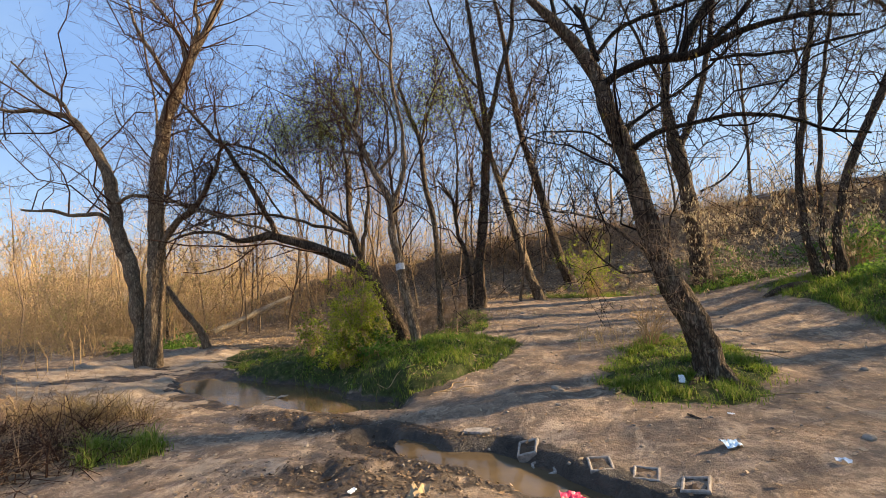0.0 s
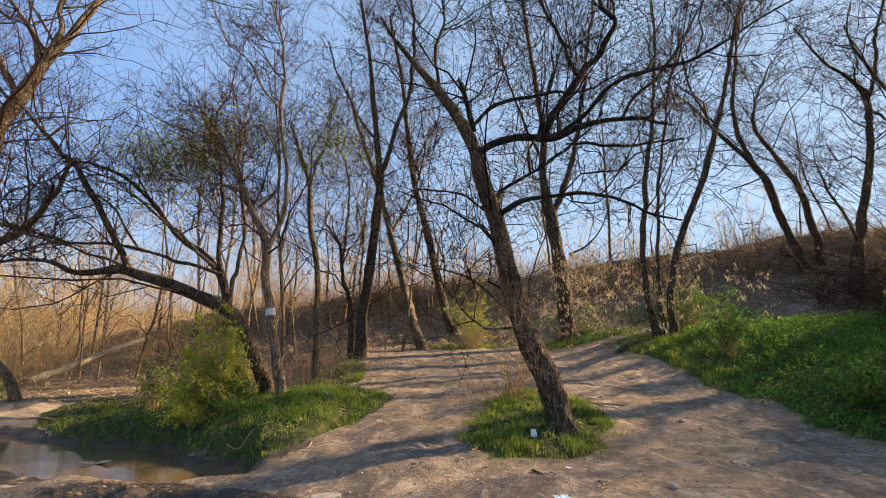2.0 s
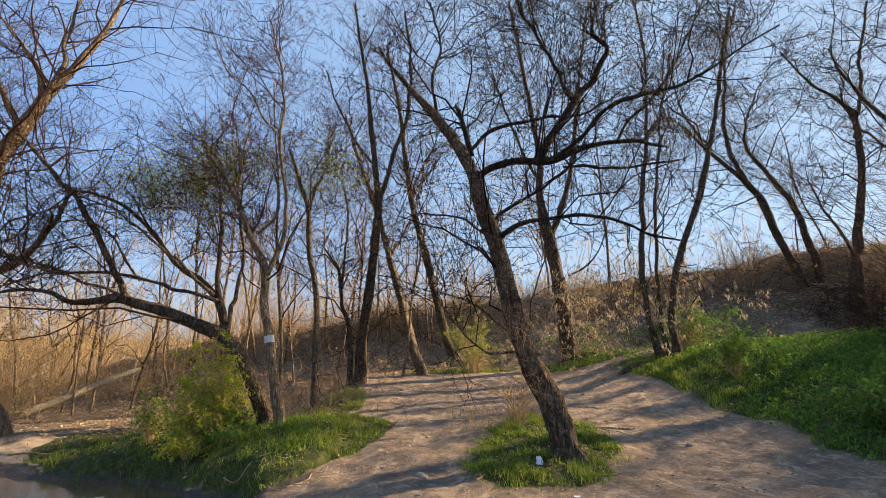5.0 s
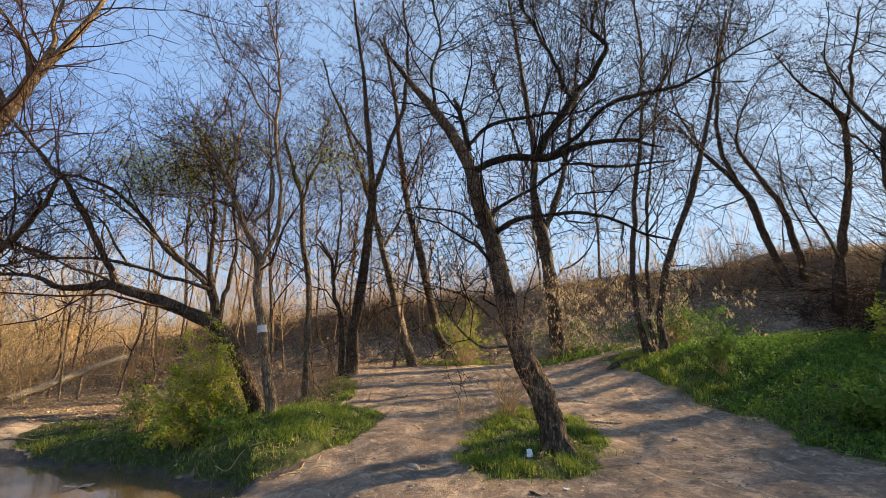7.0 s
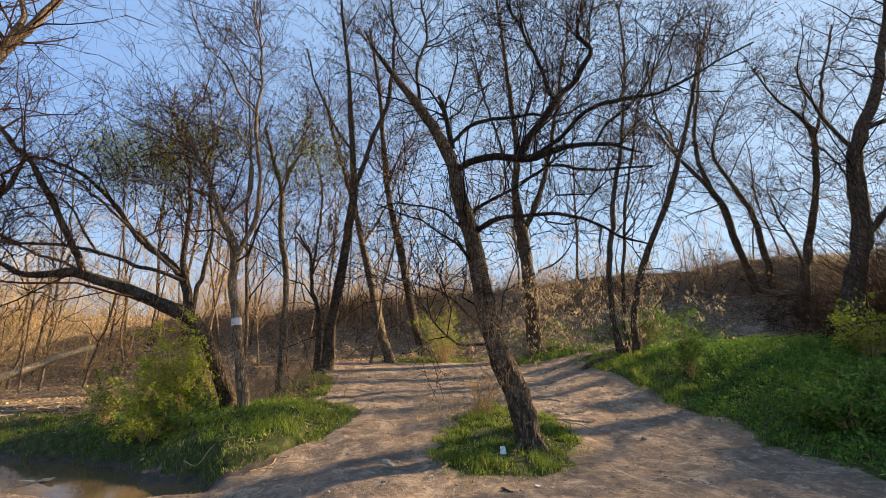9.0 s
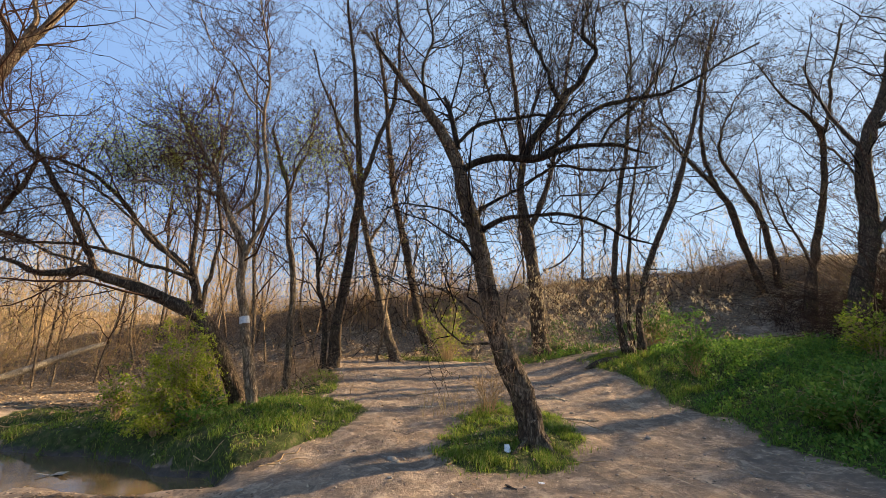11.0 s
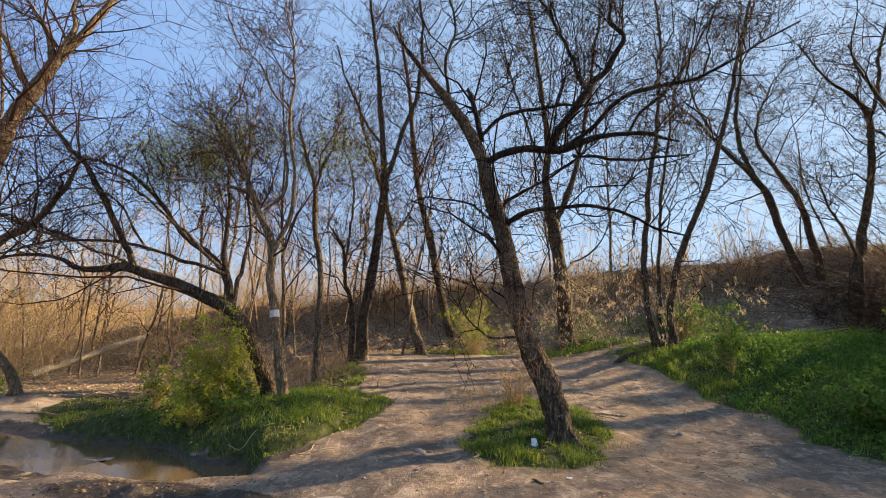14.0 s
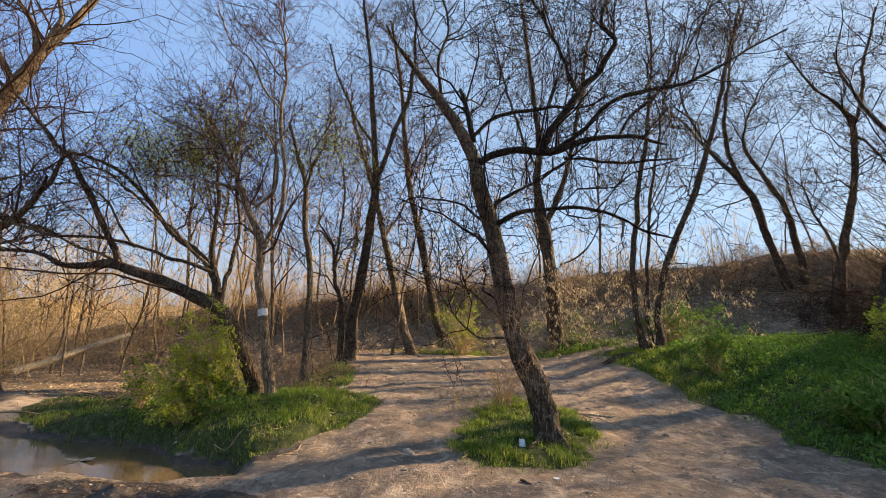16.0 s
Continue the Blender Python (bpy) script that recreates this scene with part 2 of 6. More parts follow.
# ---- materials ----
class Nodes:
    """A short way to write node materials."""

    def __init__(self, name):
        self.material = bpy.data.materials.new(name)
        self.material.use_nodes = True
        self.tree = self.material.node_tree
        self.shader = self.tree.nodes["Principled BSDF"]
        self.output = self.tree.nodes["Material Output"]
        self.place = self.add("ShaderNodeTexCoord").outputs["Object"]

    def add(self, kind, **inputs):
        node = self.tree.nodes.new(kind)
        for key, value in inputs.items():
            self.put(node.inputs[key.replace("_", " ")], value)
        return node

    def put(self, socket, value):
        if isinstance(value, bpy.types.NodeSocket):
            self.tree.links.new(value, socket)
        elif isinstance(value, tuple) and len(value) == 3 and socket.type == "RGBA":
            socket.default_value = (*value, 1)
        else:
            socket.default_value = value

    def noise(self, scale, detail=4.0, rough=0.6, stretch=None, distort=0.0):
        at = self.place
        if stretch:
            mapping = self.add("ShaderNodeMapping", Vector=at, Scale=stretch)
            at = mapping.outputs[0]
        return self.add("ShaderNodeTexNoise", Vector=at, Scale=scale, Detail=detail, Roughness=rough, Distortion=distort).outputs["Fac"]

    def ramp(self, value, *stops):
        node = self.add("ShaderNodeValToRGB", Fac=value)
        points = node.color_ramp.elements
        while len(points) < len(stops):
            points.new(0.5)
        for point, (at, colour) in zip(points, stops):
            point.position, point.color = at, (*colour, 1)
        return node.outputs["Color"]

    def mix(self, fac, a, b, how="MIX"):
        node = self.tree.nodes.new("ShaderNodeMix")
        node.data_type, node.blend_type = "RGBA", how
        self.put(node.inputs[0], fac)
        self.put(node.inputs[6], a)
        self.put(node.inputs[7], b)
        return node.outputs[2]

    def sums(self, how, a, b=0.5, c=0.0, clamp=False):
        node = self.tree.nodes.new("ShaderNodeMath")
        node.operation, node.use_clamp = how, clamp
        for socket, value in zip(node.inputs, (a, b, c)):
            self.put(socket, value)
        return node.outputs[0]

    def attribute(self, name):
        node = self.tree.nodes.new("ShaderNodeAttribute")
        node.attribute_name = name
        return node.outputs["Fac"]

    def island(self):
        return self.add("ShaderNodeNewGeometry").outputs["Random Per Island"]

    def bump(self, value, strength, distance):
        self.put(self.shader.inputs["Normal"], self.add("ShaderNodeBump", Height=value, Strength=strength, Distance=distance).outputs[0])

    def done(self, colour, roughness=0.8, **others):
        self.put(self.shader.inputs["Base Color"], colour)
        self.put(self.shader.inputs["Roughness"], roughness)
        for key, value in others.items():
            self.put(self.shader.inputs[key.replace("_", " ")], value)
        return self.material

    def thin(self, colour, through):
        """A leaf: part of the light goes through."""
        self.put(self.shader.inputs["Base Color"], colour)
        self.put(self.shader.inputs["Roughness"], 0.7)
        self.put(self.shader.inputs["Specular IOR Level"], 0.15)
        glow = self.add("ShaderNodeBsdfTranslucent", Color=colour)
        both = self.add("ShaderNodeMixShader", Fac=through)
        self.tree.links.new(self.shader.outputs[0], both.inputs[1])
        self.tree.links.new(glow.outputs[0], both.inputs[2])
        self.tree.links.new(both.outputs[0], self.output.inputs["Surface"])
        return self.material


def bark_material(name, dark, mid, pale, moss=0.0):
    n = Nodes(name)
    ridges = n.noise(9.0, 6, 0.7, (3.5, 3.5, 0.6), 0.6)
    patches = n.noise(2.2, 4, 0.6)
    colour = n.ramp(ridges, (0.34, dark), (0.52, mid), (0.70, pale))
    colour = n.mix(n.sums("MULTIPLY", n.ramp(patches, (0.5, (0, 0, 0)), (0.7, (1, 1, 1))), 0.5), colour, pale)
    if moss:
        colour = n.mix(n.sums("MULTIPLY", n.ramp(n.noise(4.0, 5, 0.7), (0.52, (0, 0, 0)), (0.66, (1, 1, 1))), moss), colour, (0.10, 0.12, 0.05))
    colour = n.mix(n.ramp(n.noise(8.0, 5, 0.7, (1.6, 1.6, 0.8), 0.5), (0.38, (0.75, 0.75, 0.75)), (0.52, (0, 0, 0))), colour, dark)
    colour = n.mix(n.ramp(n.noise(11.0, 5, 0.75, (1.3, 1.3, 0.9)), (0.56, (0, 0, 0)), (0.68, (0.8, 0.8, 0.8))), colour, tuple(c * 1.25 for c in pale))
    plates = n.add("ShaderNodeTexVoronoi", Vector=n.add("ShaderNodeMapping", Vector=n.place, Scale=(1.0, 1.0, 0.28)).outputs[0], Scale=24.0)
    plates.feature = "DISTANCE_TO_EDGE"
    cracks = n.ramp(plates.outputs["Distance"], (0.02, (0, 0, 0)), (0.16, (1, 1, 1)))
    colour = n.mix(n.sums("MULTIPLY", n.sums("SUBTRACT", 1.0, cracks), 0.6), colour, dark)
    n.bump(n.sums("ADD", ridges, n.sums("MULTIPLY", cracks, 0.35)), 1.0, 0.045)
    return n.done(colour, 0.92, Specular_IOR_Level=0.12)


def leaf_material(name, *colours, through=0.4):
    n = Nodes(name)
    stops = [(i / max(len(colours) - 1, 1), c) for i, c in enumerate(colours)]
    return n.thin(n.ramp(n.island(), *stops), through)


def ground_material():
    n = Nodes("ground")
    big, mid, small = n.noise(0.45, 4, 0.6), n.noise(2.6, 5, 0.65), n.noise(22, 5, 0.7)
    earth = n.ramp(mid, (0.30, (0.092, 0.066, 0.051)), (0.45, (0.172, 0.130, 0.103)), (0.58, (0.262, 0.203, 0.160)), (0.76, (0.40, 0.325, 0.258)))
    earth = n.mix(n.sums("MULTIPLY", n.ramp(big, (0.42, (0, 0, 0)), (0.62, (1, 1, 1))), 0.55), earth, (0.31, 0.215, 0.150))
    earth = n.mix(n.ramp(small, (0.36, (0.4, 0.4, 0.4)), (0.58, (0, 0, 0))), earth, (0.14, 0.094, 0.066))
    stones = n.add("ShaderNodeTexVoronoi", Vector=n.place, Scale=26.0)
    near = n.ramp(stones.outputs["Distance"], (0.10, (1, 1, 1)), (0.2, (0, 0, 0)))
    earth = n.mix(n.sums("MULTIPLY", near, n.ramp(stones.outputs["Color"], (0.72, (0, 0, 0)), (0.78, (0.7, 0.7, 0.7)))), earth, (0.36, 0.31, 0.26))
    scuffs = n.noise(3.2, 6, 0.66, (0.7, 1.0, 1.0), 0.8)
    earth = n.mix(n.ramp(scuffs, (0.38, (0.8, 0.8, 0.8)), (0.5, (0, 0, 0))), earth, (0.125, 0.098, 0.08))
    earth = n.mix(n.ramp(n.noise(5.5, 6, 0.75, (0.5, 1.3, 1.0), 1.2), (0.54, (0, 0, 0)), (0.66, (0.65, 0.65, 0.65))), earth, (0.41, 0.318, 0.240))
    earth = n.mix(n.ramp(n.noise(60, 4, 0.8), (0.34, (0.35, 0.35, 0.35)), (0.44, (0, 0, 0))), earth, (0.10, 0.072, 0.052))
    streaks = n.noise(5.0, 6, 0.7, (0.8, 1.0, 1.0), 1.2)
    earth = n.mix(n.ramp(streaks, (0.40, (0.7, 0.7, 0.7)), (0.50, (0, 0, 0))), earth, (0.115, 0.094, 0.078))
    earth = n.mix(n.ramp(streaks, (0.58, (0, 0, 0)), (0.68, (0.7, 0.7, 0.7))), earth, (0.45, 0.35, 0.260))
    dust = n.noise(1.7, 6, 0.7, (1.2, 0.7, 1.0), 1.4)
    earth = n.mix(n.ramp(dust, (0.36, (0.75, 0.75, 0.75)), (0.47, (0, 0, 0))), earth, (0.12, 0.098, 0.081))
    earth = n.mix(n.ramp(dust, (0.54, (0, 0, 0)), (0.66, (0.6, 0.6, 0.6))), earth, (0.45, 0.352, 0.262))
    earth = n.mix(1.0, earth, (1.23, 1.20, 1.17), "MULTIPLY")
    litter = n.ramp(n.noise(14, 6, 0.75), (0.33, (0.075, 0.05, 0.034)), (0.5, (0.20, 0.15, 0.108)), (0.62, (0.32, 0.245, 0.175)), (0.75, (0.42, 0.34, 0.25)))
    turf = n.ramp(n.noise(9, 5, 0.7), (0.35, (0.030, 0.034, 0.014)), (0.52, (0.058, 0.075, 0.022)), (0.68, (0.13, 0.105, 0.06)))
    mud = n.ramp(n.noise(6, 5, 0.7), (0.35, (0.026, 0.019, 0.015)), (0.6, (0.08, 0.058, 0.043)))
    ragged = n.sums("MULTIPLY_ADD", n.noise(7, 5, 0.7), 0.7, -0.35)
    # Sand colour lifted and warmed to hold the sunlight on the flat.
    sunlit_sand = n.ramp(n.noise(5, 6, 0.7, (0.5, 1.5, 1.0), 0.6), (0.3, (0.21, 0.155, 0.112)), (0.5, (0.39, 0.295, 0.215)), (0.72, (0.53, 0.41, 0.31)))
    colour = earth
    for mask, paint in (("sunlit_sand", sunlit_sand), ("litter", litter), ("grass", turf), ("wet", mud)):
        fac = n.sums("ADD", n.attribute(mask), ragged)
        colour = n.mix(n.ramp(fac, (0.4, (0, 0, 0)), (0.6, (1, 1, 1))), colour, paint)
    grit = n.noise(75, 3, 0.7)
    relief = n.sums("ADD", n.sums("MULTIPLY", mid, 0.4), n.sums("ADD", n.sums("MULTIPLY", small, 0.55), n.sums("MULTIPLY", grit, 0.22)))
    n.bump(n.sums("ADD", relief, n.sums("MULTIPLY", scuffs, 0.6)), 1.0, 0.05)
    rough_wet = n.sums("MULTIPLY_ADD", n.attribute("wet"), -0.45, 0.93)
    return n.done(colour, rough_wet, Specular_IOR_Level=n.sums("MULTIPLY_ADD", n.attribute("wet"), 0.35, 0.12))


def plain_material(name, colour, roughness=0.7, amount=0.25, scale=12.0, metal=0.0):
    n = Nodes(name)
    dark = tuple(c * (1 - amount) for c in colour)
    tint = n.ramp(n.noise(scale, 5, 0.65), (0.3, dark), (0.7, colour))
    n.bump(n.noise(scale * 3, 4, 0.6), 0.3, 0.01)
    return n.done(tint, roughness, Metallic=metal, Specular_IOR_Level=0.1 if roughness > 0.75 else 0.4)


BARK = bark_material("bark", (0.055, 0.040, 0.029), (0.21, 0.155, 0.107), (0.42, 0.325, 0.23), 0.35)
# Backlit trees' darkness is partly put into dark_bark, sunlit trunks' brightness into pale_bark.
BARK_PALE = bark_material("pale_bark", (0.09, 0.064, 0.044), (0.29, 0.21, 0.143), (0.50, 0.39, 0.27), 0.2)
BARK_DARK = bark_material("dark_bark", (0.028, 0.020, 0.014), (0.12, 0.084, 0.06), (0.29, 0.215, 0.155), 0.3)
# Near-black bark: the backlit darkness of upper limbs is put into its colour.
BARK_BACKLIT = bark_material("backlit_bark", (0.010, 0.008, 0.007), (0.045, 0.034, 0.027), (0.12, 0.092, 0.068), 0.3)
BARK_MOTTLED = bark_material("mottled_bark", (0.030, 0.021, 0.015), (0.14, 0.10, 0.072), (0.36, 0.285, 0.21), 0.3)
# Crown light is put into colour: twig for backlit crowns, brown_twig for sunlit ones.
TWIG = plain_material("twig", (0.016, 0.011, 0.010), 0.85, 0.4)
TWIG_BROWN = plain_material("brown_twig", (0.070, 0.036, 0.024), 0.85, 0.45)
TWIG_PALE = plain_material("pale_twig", (0.52, 0.355, 0.195), 0.85, 0.4)
BUD = leaf_material("bud", (0.035, 0.016, 0.012), (0.09, 0.038, 0.028), (0.07, 0.045, 0.020), (0.15, 0.14, 0.04), through=0.25)
LEAF_OLIVE = leaf_material("olive_leaf", (0.13, 0.15, 0.02), (0.26, 0.29, 0.04), (0.38, 0.41, 0.06), (0.46, 0.44, 0.09), through=0.6)
LEAF_FRESH = leaf_material("fresh_leaf", (0.07, 0.12, 0.018), (0.20, 0.28, 0.03), (0.34, 0.41, 0.045), (0.48, 0.50, 0.07), through=0.45)
LEAF_BRIGHT = leaf_material("bright_leaf", (0.16, 0.20, 0.025), (0.30, 0.36, 0.04), (0.44, 0.48, 0.06), (0.52, 0.52, 0.08), through=0.5)
LEAF_GREEN = leaf_material("green_leaf", (0.06, 0.145, 0.026), (0.115, 0.22, 0.038), (0.19, 0.29, 0.052), through=0.4)
GRASS = leaf_material("grass_blade", (0.085, 0.15, 0.022), (0.16, 0.245, 0.034), (0.26, 0.33, 0.055), (0.38, 0.34, 0.13), through=0.5)
# Darker green copy of grass_blade: the mound's shade is put into its colour.
GRASS_SHADE = leaf_material("shaded_blade", (0.07, 0.16, 0.026), (0.135, 0.245, 0.038), (0.21, 0.31, 0.052), through=0.4)
GRASS_DRY = leaf_material("dry_grass", (0.30, 0.21, 0.10), (0.42, 0.31, 0.16), (0.24, 0.16, 0.08), through=0.35)
LITTER = leaf_material("dead_leaf", (0.15, 0.092, 0.055), (0.30, 0.195, 0.115), (0.42, 0.295, 0.18), (0.54, 0.42, 0.29), through=0.15)
STONE = plain_material("stone", (0.36, 0.31, 0.26), 0.85, 0.45, 9.0)
PAPER = plain_material("white_paper", (0.82, 0.84, 0.88), 0.6, 0.12, 18.0)
MULCH = leaf_material("sodden_leaf", (0.05, 0.036, 0.026), (0.11, 0.075, 0.052), (0.20, 0.15, 0.11), through=0.05)
GROUND = ground_material()


# ---- ground ----
def axis(stops, coarse_to, growth=1.16):
    """Rows of a grid: even steps between the stops ((from, step), ..., (to, step)), then wider and wider."""
    inner = []
    for (a, fine), (b, _) in zip(stops, stops[1:]):
        inner += list(np.linspace(a, b, max(2, round((b - a) / fine)), endpoint=False))
    left, right, s, q = [inner[0]], [stops[-1][0]], stops[0][1], stops[-1][1]
    while left[-1] > -coarse_to:
        s *= growth
        left.append(left[-1] - s)
    while right[-1] < coarse_to:
        q *= growth
        right.append(right[-1] + q)
    return np.array(left[:0:-1] + inner + right)


def build_ground():
    xs, ys = axis(((-12, 0.14), (-8.2, 0.06), (6.5, 0.13), (17, 0.12)), 900), axis(((2.6, 0.05), (10.0, 0.08), (14.5, 0.10), (22, 0.10)), 900)
    x, y = np.meshgrid(xs, ys)
    z = height(x, y)
    nx, ny = len(xs), len(ys)
    i = (np.arange(ny - 1)[:, None] * nx + np.arange(nx - 1)).ravel()
    ob = surface("ground", np.stack([x, y, z], -1), np.stack([i, i + 1, i + nx + 1, i + nx], -1), GROUND)
    for name, value in (("grass", grass_cover(x, y)), ("litter", litter_cover(x, y)), ("wet", wetness(x, y, z)), ("sunlit_sand", sunlit_flat(x, y))):
        layer = ob.data.attributes.new(name, "FLOAT", "POINT")
        layer.data.foreach_set("value", value.astype(np.float32).ravel())
    return tagged(ob, "rutted brown dirt trail ground with grassy and muddy patches", "ground", kind="structure")


def grass_cover(x, y):
    g = 1 - step(0.8, 1.05, island(x, y))
    g = np.maximum(g, 1 - step(0.88, 1.02, bank(x, y)))
    edge = x + 0.3 * rough(x, y, 0.8, 61)
    g = np.maximum(g, step(5.3, 5.9, edge + 0.10 * np.clip(y - 8, 0, 6)) * step(2.0, 5.0, y) * (1 - step(13.4, 14.6, y)))
    g = np.maximum(g, 0.9 * (1 - step(0.6, 1.0, blob(edge, y, -2.9, 11.2, 0.9, 2.6, -5))))
    g = np.maximum(g, 0.8 * (1 - step(0.5, 1.0, blob(edge, y, 4.6, 15.3, 2.6, 0.8))))
    g = np.maximum(g, 0.8 * (1 - step(0.5, 1.0, blob(edge, y, 0.6, 15.6, 2.2, 0.6))))
    g = np.maximum(g, 1 - step(0.5, 1.0, blob(x, y, -5.25, 4.05, 0.62, 0.48)))
    return g


def litter_cover(x, y):
    edge = 0.6 * rough(x, y, 1.3, 71)
    c = step(14.6, 15.8, y + edge)
    c = np.maximum(c, step(11.0, 13.5, -x + 0.6 * (y - 12) + edge) * step(9.0, 12.0, y))
    c = np.maximum(c, step(10.2, 11.5, y + edge) * step(1.2, 2.6, -x - 0.4 + 0.12 * (10 - y) + edge))
    c = np.maximum(c, step(6.8, 8.0, -x + edge) * (1 - step(5.2, 6.3, y)) * 0.8)
    c = np.maximum(c, 1.1 - step(0.55, 1.05, blob(x + 0.5 * edge, y + 0.3 * edge, -7.2, 3.5, 2.5, 1.5, 12)))
    return np.maximum(c, step(9.5, 12, np.abs(x) + edge) * step(-9, -5, -y) * 0.8)


def sunlit_flat(x, y):
    """Washed pale sand on the creek flat, its sunlight put into the colour."""
    return 1.1 - step(0.55, 1.1, blob(x + 0.4 * rough(x, y, 1.4, 46), y + 0.3 * rough(x, y, 1.2, 47), -8.6, 8.0, 4.6, 2.7, -8))


def wetness(x, y, z):
    w = 1 - step(0.02, 0.13, z - WATER)
    w = np.maximum(w, 1.2 * np.exp(-blob(x, y, -3.7, 5.42, 1.15, 0.4, -6)**2))
    w = np.maximum(w, 1.3 * np.exp(-blob(x, y, -1.95, 3.9, 1.25, 0.6, 8)**2) * (0.8 + 0.4 * rough(x, y, 0.35, 44)))
    w = np.maximum(w, 1 - step(0.35, 0.6, near_line(x, y, CHANNEL)))
    steep = 1.1 * (1 - step(0.05, 0.14, np.abs(bank(x, y) - 1.06))) * step(-9.5, -8.4, -y) * step(1.7, 2.3, -x)
    return np.maximum(w, steep)


build_ground()


def build_water():
    n = Nodes("puddle_water")
    n.bump(n.noise(5.0, 3, 0.5), 0.12, 0.02)
    cloudy = n.ramp(n.noise(1.2, 4, 0.6), (0.3, (0.085, 0.060, 0.034)), (0.7, (0.16, 0.112, 0.064)))
    material = n.done(cloudy, 0.09, Specular_IOR_Level=0.5)
    for cx, cy, rx, ry, turn, level, label in ((-5.7, 7.3, 4.4, 1.3, -15, WATER, "shallow brown puddle below the grassy bank"), (-0.6, 4.1, 1.95, 0.5, -32, GULLY, "narrow muddy puddle in a gully with blocks beside it")):
        t = np.arange(48) * 2 * math.pi / 48
        c, s = math.cos(radians(turn)), math.sin(radians(turn))
        u, v = rx * np.cos(t), ry * np.sin(t)
        ring = np.stack([cx + u * c - v * s, cy + u * s + v * c, np.full(48, level)], 1)
        verts = np.concatenate([ring, [[cx, cy, level]]])
        tri = np.stack([np.arange(48), (np.arange(48) + 1) % 48, np.full(48, 48)], 1)
        tagged(surface("water", verts, tri, material), label, "water", kind="structure")


build_water()


# ---- trees ----
class Tree:
    def __init__(self, label, bark=None, twig=None, limb_bark=None):
        self.label, self.bark, self.twig, self.limbs = label, bark or BARK, twig or TWIG, []
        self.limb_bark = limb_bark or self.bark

    def limb(self, *points):
        self.limbs.append(points)

    def grow(self, seed, first, second, third, buds, low, longest, name="tree", group="", risers=0):
        r = np.random.default_rng(seed)
        base = Vector(self.limbs[0][0][:3])
        self.thing = tagged(new(name), self.label, "tree", group)
        self.thing.location = base
        lines, rads, spans = [], [], []
        for n, points in enumerate(self.limbs):
            points = [(x - base.x, y - base.y, z - base.z, w) for x, y, z, w in points]
            foot = points[0]
            if n == 0 or (foot[2] < 0.3 and max(p[2] for p in points) > 0.5):
                points = [(foot[0] * 0.9, foot[1], foot[2] - 0.9, foot[3] * 1.35)] + points
            line, span = smooth_line(points, 40)
            k = max(14, min(110, int(span / (0.06 if name == "tree" else 0.4))))
            line, span = smooth_line(points, k)
            wob = np.stack([lattice(np.linspace(0, span * 2.2, k) + 11 * n + c * 50, np.full(k, seed * 3.1), 5) for c in range(3)], 1)
            line[:, :3] += wob * np.minimum(line[:, 3:], 0.04) * 0.6
            root = max(p[2] for p in points) < 0.5
            if n and not root:
                kink = np.stack([lattice(np.linspace(0, span * 1.3, k) + 5.3 * n + c * 31, np.full(k, seed * 1.7 + c), 15) + 0.5 * lattice(np.linspace(0, span * 4.1, k) + 9.1 * n + c * 13, np.full(k, seed * 2.3), 16) for c in range(3)], 1)
                line[:, :3] += kink * 0.045 * np.minimum(np.linspace(0, span * 2, k), 1)[:, None]
            sides = (20 if n == 0 else 8) if name == "tree" else 6
            verts, faces = tubes(line[None, :, :3], line[None, :, 3], sides)
            ring = np.repeat(np.arange(k), sides)
            turn = np.tile(np.arange(sides), k)
            lump = lattice(turn * 0.6 + n, ring * 0.22 + seed, 6) * 0.15 + lattice(turn * 1.7, ring * 0.45 + seed, 7) * 0.11 + lattice(turn * 3.3, ring * 1.3, 8) * 0.06
            centre = line[ring, :3]
            verts = centre + (verts - centre) * (1 + lump)[:, None]
            if n == 0:
                self.rings, self.middles = verts.reshape(k, sides, 3), line[:, :3]
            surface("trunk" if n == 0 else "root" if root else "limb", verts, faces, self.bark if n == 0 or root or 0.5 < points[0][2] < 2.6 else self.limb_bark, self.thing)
            if root:
                continue
            even, _ = smooth_line(points, 16)
            lines.append(even[:, :3])
            rads.append(even[:, 3])
            spans.append(0.8 if n == 0 else 1.0)
        lines, rads = np.array(lines), np.array(rads)
        if risers:
            rise, rise_r = sprout(r, lines[1:], rads[1:], risers, 2.0, 0.5, 0.35, 2.0, 7, 0.1, 0.6, 0.006, 0.12, (rads[1:, 0] > 0.03) + 0.05)
            lines, rads, spans = self.joined_lines(lines, rads, spans, rise, rise_r)
        fine = 1.0 if base.y < 11 else 0.66
        one, one_r = sprout(r, lines, rads, first, longest * 1.9, 0.5, 0.70, 0.30, 6, low, 0.5, 0.0066 * fine, 0.34, np.array(spans))
        two, two_r = sprout(r, np.concatenate([one, one]), np.concatenate([one_r, one_r]), second, longest * 0.8, 0.25, 0.68, 0.10, 4, 0.12, 0.6, 0.0044 * fine, 0.3)
        three, three_r = sprout(r, two, two_r, third, 0.5, 0.12, 0.72, 0.02, 2, 0.1, 0.6, 0.0036 * fine, 0.3)
        crown = surface("crown", *joined([tubes(one, one_r, 4), tubes(two, two_r, 3), tubes(three, three_r, 3)]), self.twig, self.thing, "fine bare twigs of the crown")
        tagged(crown, kind="stuff")
        self.ends = np.concatenate([three[:, -1], three.mean(1), two[:, -1]])
        self.twig_lines = two
        if buds:
            at = self.ends[r.integers(0, len(self.ends), buds)]
